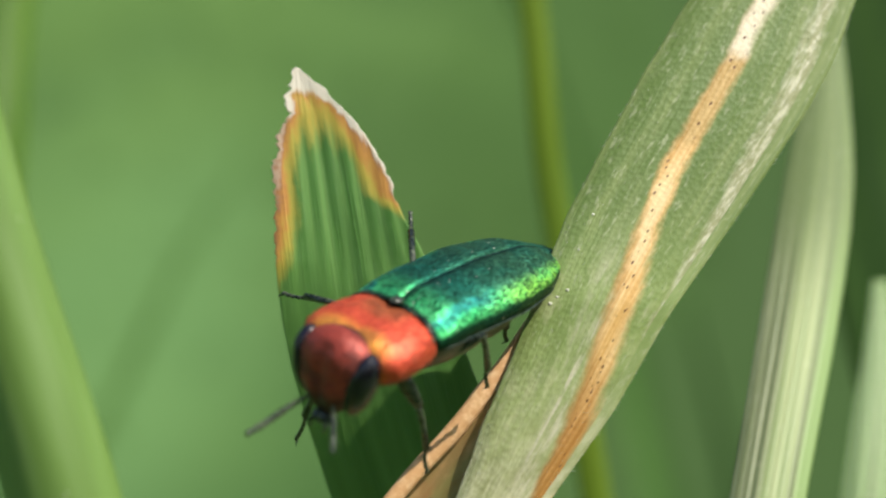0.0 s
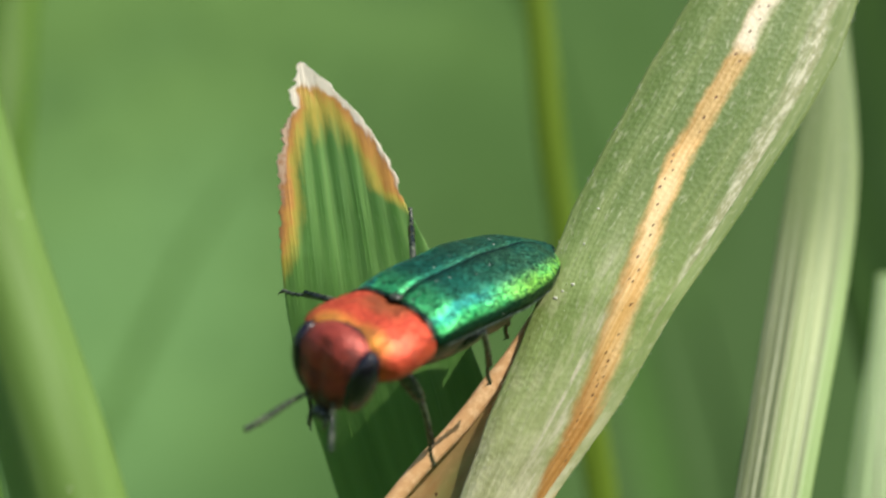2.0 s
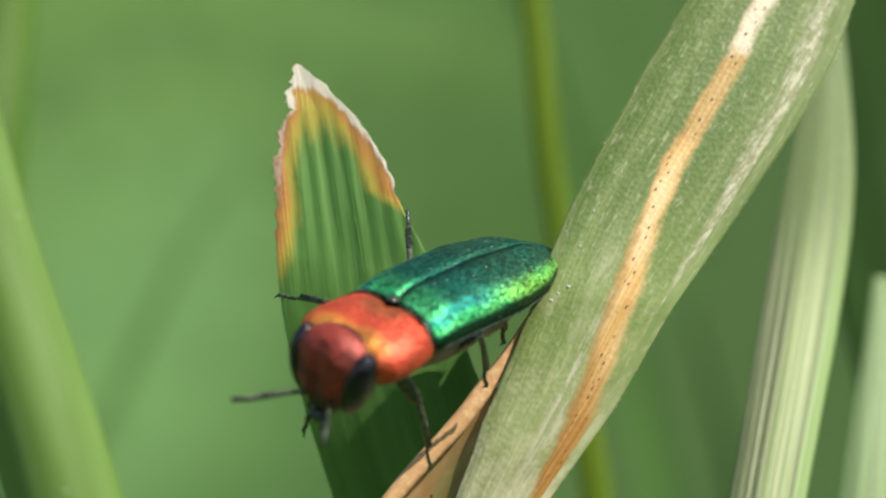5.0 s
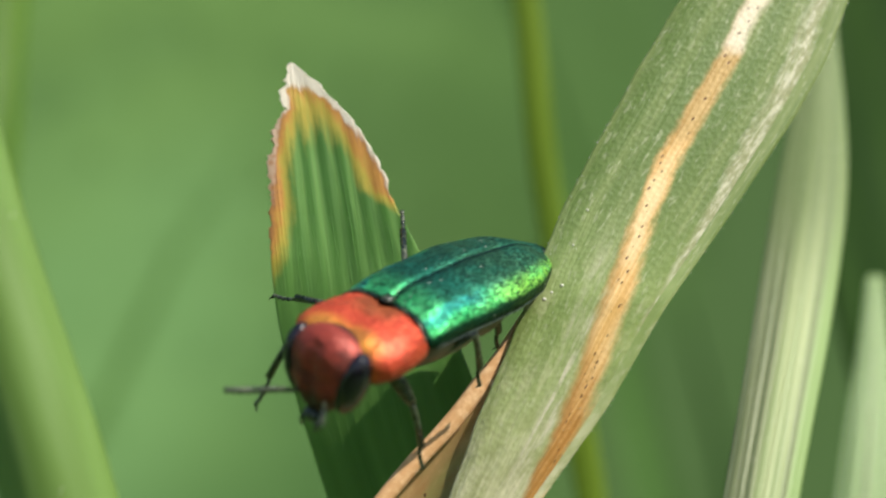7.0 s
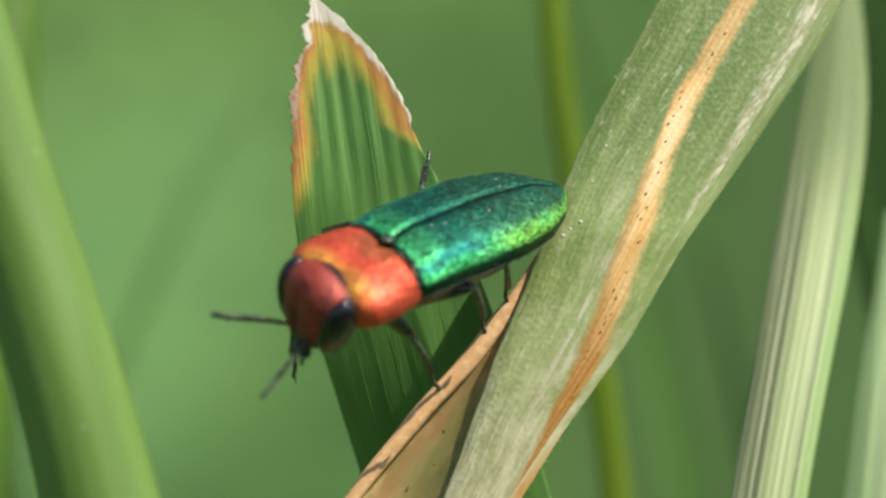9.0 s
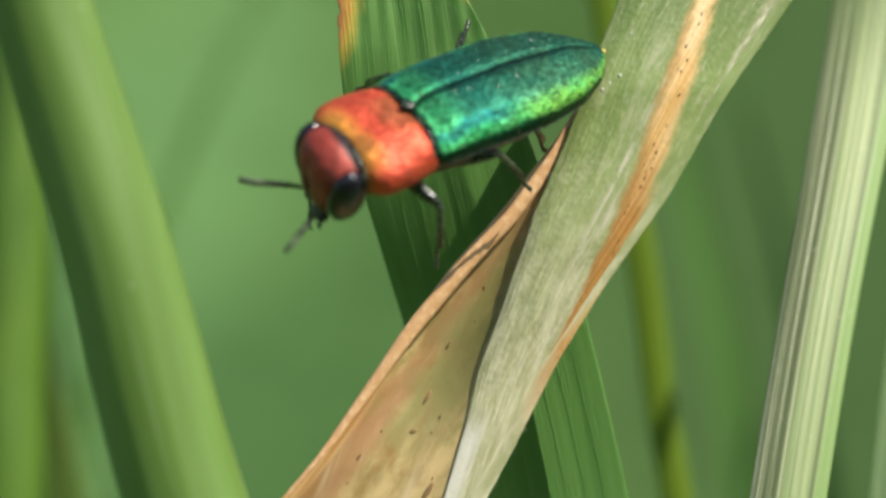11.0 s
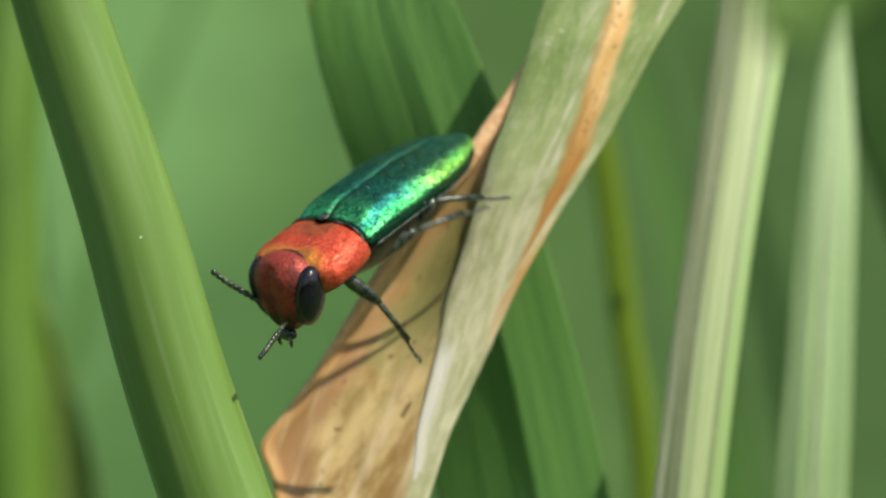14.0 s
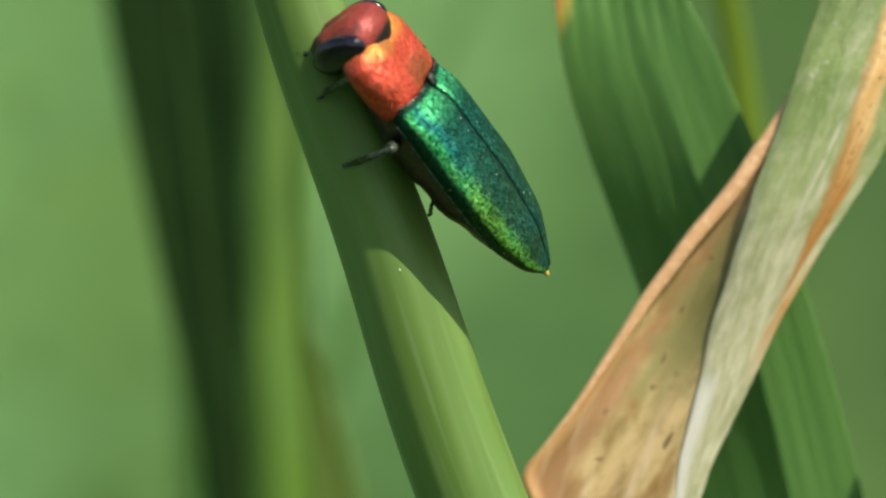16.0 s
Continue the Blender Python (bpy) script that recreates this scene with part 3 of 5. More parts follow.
M_SPECK = chitin_material("pale_speck", (0.55, 0.55, 0.42), (0.7, 0.7, 0.58), 0.6)
for z, turn in ((5.5, -35), (1.0, -75)):
    # tiny specks stuck to the sunny side of the stem
    cx = np.interp(z, (-4.6, 0, 4.4, 9), (-4.13, -5.39, -6.59, -7.85)) - LEFT_PIVOT[0]
    cy = np.interp(z, (-4.6, 0, 4.4, 9), (-2.75, -3.9, -5.0, -6.15)) - LEFT_PIVOT[1]
    q = np.interp(z, (-4.6, -0.6, 4.4, 9), (1.08, 1.01, 0.87, 0.76))
    at = (cx + q * math.cos(radians(turn)), cy + q * math.sin(radians(turn)), z - LEFT_PIVOT[2])
    part("speck", ball("speck", at, (0.020, 0.016, 0.024), 7, 9), M_SPECK, left_stem, "tiny pale speck")

RIGHT_PIVOT = (6.2, 1.2, -4.0)
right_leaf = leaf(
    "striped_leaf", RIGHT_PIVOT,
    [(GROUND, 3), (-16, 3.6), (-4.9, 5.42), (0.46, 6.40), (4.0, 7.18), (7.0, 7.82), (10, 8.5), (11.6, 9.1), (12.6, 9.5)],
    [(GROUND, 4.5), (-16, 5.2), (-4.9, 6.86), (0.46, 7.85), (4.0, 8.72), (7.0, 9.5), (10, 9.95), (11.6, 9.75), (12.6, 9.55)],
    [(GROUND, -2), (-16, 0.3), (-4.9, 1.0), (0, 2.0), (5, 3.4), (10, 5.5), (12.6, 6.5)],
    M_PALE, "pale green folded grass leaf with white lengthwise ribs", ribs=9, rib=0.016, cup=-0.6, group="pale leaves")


def midribs(ob, name, material, label, at, radius, lift, cols=41, first=16):
    """Raised ribs along a leaf, each a part of its own, laid on its grid of vertices."""
    co = np.array([v.co[:] for v in ob.data.vertices]).reshape(-1, cols, 3) / MM
    for u in at:
        line = co[first:, int(round(u * (cols - 1)))][::2] + np.array((0, -lift, 0))
        part(name, tube(name, line, [radius, radius, radius, radius * 0.9, radius * 0.3], 7), material, ob, label)


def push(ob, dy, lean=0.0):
    """Moves a plant back, more so towards its tip, scaled to keep its outline in the camera's view."""
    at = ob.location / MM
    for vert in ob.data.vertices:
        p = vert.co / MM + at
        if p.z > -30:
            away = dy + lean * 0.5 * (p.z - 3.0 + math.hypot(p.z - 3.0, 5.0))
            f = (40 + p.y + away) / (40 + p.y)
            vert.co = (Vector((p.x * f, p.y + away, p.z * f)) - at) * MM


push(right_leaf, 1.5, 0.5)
M_RIB = chitin_material("white_leaf_rib", (0.32, 0.37, 0.20), (0.45, 0.49, 0.31), 0.5)
midribs(right_leaf, "rib", M_RIB, "raised whitish rib", (0.10, 0.175, 0.225, 0.40, 0.70, 0.82), 0.014, 0.03)

FAR_RIGHT_PIVOT = (10, 8, -5)
far_right_leaf = leaf(
    "pale_leaf", FAR_RIGHT_PIVOT,
    [(GROUND, 5), (-16, 7.8), (-5.8, 9.2), (1, 10.1), (4, 10.6), (5.4, 10.95), (6.9, 11.3)],
    [(GROUND, 7), (-16, 9.8), (-5.8, 10.9), (1, 11.5), (4, 11.75), (5.4, 11.65), (6.9, 11.35)],
    [(GROUND, 3), (-5, 8), (7, 9.5)],
    M_PALE2, "soft pale green grass leaf ending in a blunt bend", ribs=3, rib=0.05, cup=-0.4, group="pale leaves")

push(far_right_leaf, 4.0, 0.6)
midribs(far_right_leaf, "midrib", M_RIB, "pale midrib", (0.5,), 0.06, 0.05)

THIN_PIVOT = (5.97, 22, 0)
thin_stem = stem(
    "thin_stem", THIN_PIVOT,
    [(8, 24, GROUND), (7.72, 22, -16.4), (6.90, 22, -5.8), (5.97, 22, 0.0), (5.44, 22, 3.5), (4.21, 22, 11.7), (3.45, 22, 17.5), (1.87, 22, 35.1)],
    [(GROUND, 0.6), (-10.5, 0.47), (4.7, 0.445), (17.5, 0.42), (35, 0.28)], M_YELLOW, "thin yellow-green grass stem", "grass stem", 16, 0.3)

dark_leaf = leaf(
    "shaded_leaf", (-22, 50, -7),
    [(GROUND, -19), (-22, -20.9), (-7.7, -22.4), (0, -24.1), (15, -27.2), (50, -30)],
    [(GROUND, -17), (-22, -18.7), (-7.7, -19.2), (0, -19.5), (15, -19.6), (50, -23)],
    [(GROUND, 50), (50, 50)], M_SHADE, "grass leaf, its shade put into a very dark green", ribs=2, twist=0.5, cup=0.1, cols=17)
stem(
    "side_stem", (-16.7, 36, -6.3),
    [(-14, 38, GROUND), (-16.0, 36, -20), (-16.1, 36, -6.8), (-16.2, 36, 1.8), (-15.7, 36, 13.0), (-14.4, 36, 38)],
    [(GROUND, 1.5), (-6.8, 1.36), (13, 1.36), (38, 0.6)], M_MID, "upright mid-green grass stem", "grass stem", 18)
short_stem = leaf(
    "short_leaf", (-14.3, 38, -6.5),
    [(GROUND, -11), (-21, -14.9), (-6.7, -16.0), (0, -16.3), (4.1, -16.4)],
    [(GROUND, -8), (-21, -12.0), (-6.7, -13.2), (0, -15.0), (4.1, -16.3)],
    [(GROUND, 39), (4.1, 38)], M_OLIVE, "short olive grass leaf yellowing at its base", ribs=2, cup=0.2, cols=17)
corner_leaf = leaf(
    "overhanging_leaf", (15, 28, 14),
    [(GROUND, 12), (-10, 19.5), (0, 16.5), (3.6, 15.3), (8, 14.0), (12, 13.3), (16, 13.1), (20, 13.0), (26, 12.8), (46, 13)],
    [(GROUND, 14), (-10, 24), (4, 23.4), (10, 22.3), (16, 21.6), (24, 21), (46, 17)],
    [(GROUND, 28), (46, 28)], M_SHADE_CORNER, "broad leaf, coloured dark green to stand for shade", ribs=3, twist=-0.2, cup=0.1, cols=17)
midribs(corner_leaf, "midrib", M_SHADE_CORNER, "dark green midrib", (0.5,), 0.16, 0.1, 17)
midribs(dark_leaf, "midrib", M_SHADE, "dark green midrib", (0.5,), 0.16, 0.1, 17)
midribs(short_stem, "midrib", M_OLIVE, "olive midrib", (0.5,), 0.09, 0.06, 17)


def arching_leaf():
    """A grass leaf that rises at one side and droops, bent to fit the camera's view."""
    path = [(24, -26, GROUND), (20, -26, -40), (15.5, -25, -8), (13, -24.5, 5), (11, -24, 9.2), (8.6, -24, 9.4), (6.6, -24, 7.6), (5.3, -24, 4.6), (4.4, -24, 2.5)]
    k = np.linspace(0, len(path) - 1, 90)
    line = np.stack([curve(k, *[(i, q[j]) for i, q in enumerate(path)]) for j in range(3)], 1)
    width = curve(k, (0, 1.6), (5, 1.5), (7, 1.2), (7.7, 0.6), (8, 0.05))[:, None]
    u = np.linspace(-1, 1, 13)
    way = np.gradient(line, axis=0)
    way /= np.linalg.norm(way, axis=1)[:, None]
    side = np.cross(way, (0, 1, 0))
    P = line[:, None, :] + side[:, None, :] * (width * u)[:, :, None]
    P[..., 1] += 0.3 * width * (1 - u ** 2)
    V = np.cumsum(np.linalg.norm(np.diff(line, axis=0, prepend=line[:1]), axis=1))[:, None]
    pivot = np.array((15.5, -25, -8.0))
    me = sheet("arching_leaf", P - pivot, (("across", (u + 1) / 2 * np.ones_like(V), V * np.ones_like(u)),))
    ob = thick(part("arching_leaf", me, M_MID), 0.1)
    ob.location = Vector(pivot) * MM
    tagged(ob, "green grass leaf arching over with a drooping tip", "leaf")
    return ob


arch = arching_leaf()
midribs(arch, "midrib", M_MID, "green midrib", (0.5,), 0.07, 0.06, 13, 0)


# ---- ribbed leaf with a burnt tip, behind the beetle ----
BURNT_PIVOT = (0.5, 2.2, -4.0)


def burnt_leaf():
    root = base("ribbed_leaf", BURNT_PIVOT, "broad ribbed green leaf with a scorched brown and white tip", "leaf")
    left = [(GROUND, 2), (-16, 1.4), (-8, 0.7), (-4.6, 0.15), (-2, -0.25), (0.6, -1.1), (2.9, -1.95), (4.4, -2.48), (5.5, -2.76), (6.7, -2.78), (8.2, -2.68), (8.7, -2.52), (9.1, -2.36), (9.32, -2.43), (9.46, -2.54), (9.56, -2.42), (10.03, -2.3)]
    right = [(GROUND, 6), (-16, 5.6), (-8, 4.5), (-5, 3.95), (-2, 3.3), (0.5, 2.6), (2.5, 2.0), (4.1, 1.45), (5.5, 0.75), (6.5, 0.24), (7.67, -0.19), (8.94, -1.03), (9.6, -1.7), (10.03, -2.2)]
    zs = np.concatenate([np.linspace(GROUND, -17, 14), np.linspace(-16, 5.9, 110), np.linspace(6, 10.03, 90)])
    L, R = curve(zs, *left), curve(zs, *right)
    # near the tip follow the margins without rounding
    tipL, tipR = np.interp(zs, *zip(*left)), np.interp(zs, *zip(*right))
    k = np.clip((zs - 7.0) / 1.0, 0, 1)
    L, R = L + (tipL - L) * k, R + (tipR - R) * k
    ragged = np.array([noise.noise((0.3, z * 2.6, 1.0)) * 0.09 + noise.noise((2.0, z * 8.0, 4.0)) * 0.10 + noise.noise((4.0, z * 17.0, 1.0)) * 0.06 for z in zs])
    ragged = ragged * np.clip((zs - 5.0) / 2.5, 0, 1)
    frayed = np.array([noise.noise((5.0, z * 4.0, 2.0)) * 0.07 + noise.noise((3.0, z * 11.0, 2.0)) * 0.03 for z in zs]) * np.clip((zs - 6) / 2, 0, 1)
    R = np.maximum(R, L + 0.05)
    u = np.linspace(0, 1, 89)
    W = (R - L)[:, None]
    X = L[:, None] + W * u + ragged[:, None] * (1 - u) ** 9 * 1.3 + frayed[:, None] * u ** 12
    away = np.clip((6.0 - zs[:, None]) / 5, 0, 1)
    Y = curve(zs, (GROUND, 6.5), (-16, 6.5), (-5, 4.8), (0, 3.4), (4, 2.3), (7, 1.8), (10.03, 1.6))[:, None] + away * W * np.where(u < 0.58, 0.42 * (0.45 - u), 0.42 * -0.13 + 0.12 * (u - 0.58))
    Y = Y + 0.12 * np.minimum(W / 3, 1) * (1 - np.abs(2 * u - 0.9))
    Z = zs[:, None] * np.ones_like(u)
    wideL = np.where(zs > 4.4, np.interp(zs, (4.4, 10.1), (-2.48, -3.1)), L)[:, None]
    wideR = np.where(zs > 2.5, np.interp(zs, (2.5, 10.1), (2.0, 0.1)), R)[:, None]
    ru = (X - wideL) / (wideR - wideL)
    Y = Y + (0.001 + 0.008 * np.clip((zs[:, None] - 4.5) / 2.5, 0, 1)) * np.minimum(W / 2, 1) * np.sin(ru * 2 * math.pi * 10)
    slant = 0.31
    E = np.minimum(u, 1 - u) * W * np.where(u > 0.5, 0.78, 1.0)
    E = np.minimum(E, (10.03 - Z) * slant + 0.02)
    spread = np.where(Z > -30, (40 + Y) / 42.1, 1)
    P = np.stack([X * spread, Y, Z * spread], 2) - np.array(BURNT_PIVOT)
    me = sheet("blade", P, (("across", np.ones_like(X) * u, Z), ("margin", E, Z), ("ribs", ru, Z)))
    thick(part("blade", me, M_LEAF, root), 0.07)
    for k in range(1, 10):
        want = (0.75 + k) / 10
        line = [P[row, int(np.argmin(np.abs(ru[row] - want)))] + np.array((0, -0.035, 0)) for row in range(14, 190, 3) if ru[row, 2] < want < ru[row, -4] and E[row].max() > 0.9]
        if len(line) < 8:
            continue
        part("vein", tube("vein", line[:-2], [0.011, 0.011, 0.009, 0.004], 6), M_VEIN, root, "fine pale green vein")
    return root


M_VEIN = chitin_material("leaf_vein", (0.095, 0.225, 0.042), (0.14, 0.285, 0.07), 0.4)
burnt = burnt_leaf()

# ---- the dry folded blade on which the beetle walks ----
DRY_PIVOT = (-3.7, 0.0, -3.4)


def dry_blade():
    root = base("dry_leaf", DRY_PIVOT, "half-dead folded grass leaf, grey-green outside and tan inside", "leaf")
    A = [(-14, -4.2), (-8, -3.3), (-4.8, -3.3), (-4.1, -3.42), (-3.36, -3.7), (-2.73, -3.12), (-1.91, -2.46), (-0.59, -1.58), (0.4, -0.92), (1.66, 0.07), (2.65, 0.94), (3.85, 1.82), (6, 3.25), (8, 4.4), (10.8, 6.0), (16, 9.5), (24, 14.6)]
    E = [(-14, -3.2), (-8, -1.3), (-4.65, -0.52), (-2.75, -0.15), (-1.58, 0.2), (-0.31, 0.49), (1.28, 1.08), (2.77, 1.55), (4.04, 2.1), (6.03, 2.79), (7.68, 3.52), (10.15, 4.85), (10.83, 5.23), (16, 8.4), (24, 14)]
    R = [(-14, -2.8), (-8, -0.8), (-4.82, -0.15), (-3.21, 0.42), (-1.96, 1.08), (-0.21, 1.94), (1.21, 2.80), (2.96, 4.02), (4.82, 5.05), (6.75, 6.36), (8.82, 7.69), (9.98, 8.31), (11.26, 8.75), (16, 11.2), (24, 15)]
    zs = np.linspace(-14, 24, 300)
    tight = lambda p: np.mean([np.interp(zs + d, *zip(*p)) for d in (-0.25, -0.1, 0, 0.1, 0.25)], axis=0)
    a, e, r = tight(A)[:, None], tight(E)[:, None], tight(R)[:, None]
    z = zs[:, None]
    wob = np.array([0.05 * noise.noise((0, q * 1.1, 7)) for q in zs])[:, None]
    # hollow inner sheet from the dead margin to the fold
    kb = np.linspace(0, 1, 30)
    xb = a + wob + (r - a - wob) * kb
    span = np.maximum(e, a + 0.3) - a
    reach = np.clip((xb - a) / span, 0, 1)
    hollow = np.clip(0.26 * span, 0.05, 0.55) * np.clip((z + 3.2) / 3.2, 0.3, 1)
    crease = np.array([[noise.noise((k * 7.0, q * 0.35, 3.0)) + 0.5 * noise.noise((k * 19.0, q * 0.9, 5.0)) for k in kb] for q in zs])
    yb = 0.32 + hollow * np.sin(math.pi * reach ** 0.72) - 0.12 * np.clip((z + 1.0) / 2.5, 0, 1) * np.clip((reach - 0.6) / 0.4, 0, 1) * np.clip(1.6 - reach - kb, 0, 1) + 0.16 * np.clip((0.5 - z) / 2.5, 0, 1) * np.clip((reach - 0.5) / 0.5, 0, 1) * (1 - kb) + 0.05 * crease * np.sin(math.pi * kb)
    # rounded front flap from the fold to its free margin, which curls inwards
    kf = np.linspace(0, 1, 34)[1:]
    turn = math.pi * kf * 0.94
    bulge = np.clip(0.22 * (r - e), 0.08, 0.46) * np.clip((z + 3.4) / 4.5, 0.6, 1)
    xf = 0.5 + 0.5 * np.cos(turn)
    low = 0.5 + 0.5 * math.cos(math.pi * 0.94)
    xf = (xf - low) / (1 - low)
    w = 1 - xf
    yf = 0.40 - bulge * (1 - (1 - w) ** 2.3) + 0.3 * bulge * np.clip((w - 0.7) / 0.3, 0, 1) ** 2 * np.clip((z + 2.5) / 2, 0, 1) + 0.012 * np.sin((1 - xf) * 26) * np.clip((z + 1) / 3, 0.2, 1)
    curl = np.linspace(0, 1, 9)[1:]
    lip = np.clip(0.02 + 0.008 * np.maximum(-z - 1, 0), 0.02, 0.06)
    xc = e + wob + lip * (1 - np.cos(curl * 1.5)) * 0.8
    yc = yf[:, -1:] + lip * np.sin(curl * 1.5)
    X = np.concatenate([xb, e + wob + (r - e - wob) * xf, xc], 1)
    Y = np.concatenate([yb, yf, yc], 1)
    Z = np.concatenate([z * np.ones_like(kb), z * np.ones_like(kf), z * np.ones_like(curl)], 1)
    U = np.concatenate([0.5 * kb * np.ones_like(z), 0.5 + 0.5 * (1 - xf) * np.ones_like(z), 1 + 0.02 * curl * np.ones_like(z)], 1)
    near = (40 + Y) / 40.3
    P = np.stack([X * near, Y, Z * near], 2) - np.array(DRY_PIVOT)
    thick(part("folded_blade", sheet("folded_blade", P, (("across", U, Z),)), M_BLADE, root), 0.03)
    # the thick dead margin, rolled inwards
    q = np.linspace(-3.3, 6.0, 120)
    ax = np.mean([np.interp(q + d, *zip(*A)) for d in (-0.2, 0, 0.2)], axis=0)
    knots = np.array([noise.noise((k * 1.7, 2.0, 9.0)) for k in q])
    girth = np.interp(np.linspace(0, 1, 120), np.linspace(0, 1, 9), [0.03, 0.06, 0.10, 0.14, 0.165, 0.18, 0.18, 0.16, 0.11])
    line = np.stack([ax + 0.75 * girth, 0.36 - 0.2 * girth + 0.02 * knots, q], 1) - np.array(DRY_PIVOT)
    rim = tube("margin", line, girth, 18, 0.75, lambda g, i: 0.10 * knots[i] + 0.03 * np.cos(3 * g + i * 0.3))
    part("margin", rim, M_RIM, root, "thick orange-brown dead margin")
    # white crumbs outside, dark flecks inside
    def on_flap(h, w):
        """A place on the front flap: height, and share of the way from the fold to the free margin."""
        x0, x1 = np.interp(h, *zip(*R)), np.interp(h, *zip(*E))
        dip = min(max(0.22 * (x0 - x1), 0.08), 0.46) * min(max((h + 3.4) / 4.5, 0.6), 1)
        y = 0.40 - dip * (1 - (1 - w) ** 2.3) + 0.3 * dip * max((w - 0.7) / 0.3, 0) ** 2
        return Vector(((x0 + (x1 - x0) * w), y, h)) * ((40 + y) / 40.3) + Vector((0, y - y * (40 + y) / 40.3, 0))

    for h, w, r in ((5.02, 0.88, 0.045), (5.3, 0.80, 0.036), (5.16, 0.85, 0.03), (6.8, 0.86, 0.03), (6.1, 0.84, 0.025)):
        part("crumb", ball("crumb", on_flap(h, w) - Vector((0, 0.015, 0)) - Vector(DRY_PIVOT), (r, r * 0.5, r * 0.8), 7, 9), M_CRUMB, root, "tiny white crumb")
    for x, z, rx, rz in ((-0.50, -0.95, 0.06, 0.17), (-0.74, -1.6, 0.08, 0.06), (-0.42, -2.75, 0.08, 0.24), (-1.95, -3.05, 0.13, 0.04),
                        (-0.10, 0.1, 0.04, 0.10), (-1.35, -1.5, 0.03, 0.03)):
        row = int(np.argmin(np.abs(zs - z)))
        col = int(np.argmin(np.abs(xb[row] - x)))
        at = P[row, col] - np.array((0, 0.02, 0))

        def lean(Q, z=at[2]):
            Q[..., 0] += 0.55 * (Q[..., 2] - z)
            return Q
        part("fleck", ball("fleck", at, (rx * 0.8, 0.02, rz * 0.85), 8, 10, lean), M_FLECK, root, "dark brown decay fleck")
    # short pale hairs along the fold
    rng = random.Random(8)
    verts, faces = [], []
    for i in range(2200):
        h = rng.uniform(-3, 13)
        k = rng.random() ** 3 * 0.25 if i % 4 else 1 - rng.random() ** 2 * 0.25
        d = Vector((rng.uniform(0.1, 1) if k < 0.5 else rng.uniform(-0.8, 0.3), rng.uniform(-1, 0.1), rng.uniform(-0.2, 0.8))).normalized() * rng.uniform(0.05, 0.11)
        p = on_flap(h, k) - Vector(DRY_PIVOT)
        s = Vector((-d.z, 0, d.x)).normalized() * 0.0035
        b = len(verts)
        verts += [(p + s) * MM, (p - s) * MM, (p + Vector((0, 0.012, 0))) * MM, (p + d) * MM]
        faces += [(b, b + 1, b + 3), (b + 1, b + 2, b + 3), (b + 2, b, b + 3)]
    me = bpy.data.meshes.new("hairs")
    me.from_pydata(verts, [], faces)
    tagged(part("hairs", me, M_HAIR, root, "short white hairs"), kind="stuff")
    # the upper part leans back, enlarged to keep its outline in the camera's view
    for ob in root.children:
        for vert in ob.data.vertices:
            p = vert.co / MM + Vector(DRY_PIVOT)
            fore = -0.15 * max(0.0, p.z - 5.0) ** 1.1
            grow = (40 + p.y - fore) / (40 + p.y)
            vert.co = (Vector((p.x * grow, p.y - fore, p.z * grow)) - Vector(DRY_PIVOT)) * MM
    return root


M_CRUMB = chitin_material("pale_crumb", (0.45, 0.44, 0.36), (0.62, 0.60, 0.5), 0.7)
M_FLECK = chitin_material("decay_fleck", (0.18, 0.105, 0.04), (0.32, 0.20, 0.08), 0.7)
M_RIM = chitin_material("dead_orange_margin", (0.60, 0.33, 0.15), (0.76, 0.49, 0.27), 0.55)
dry = dry_blade()


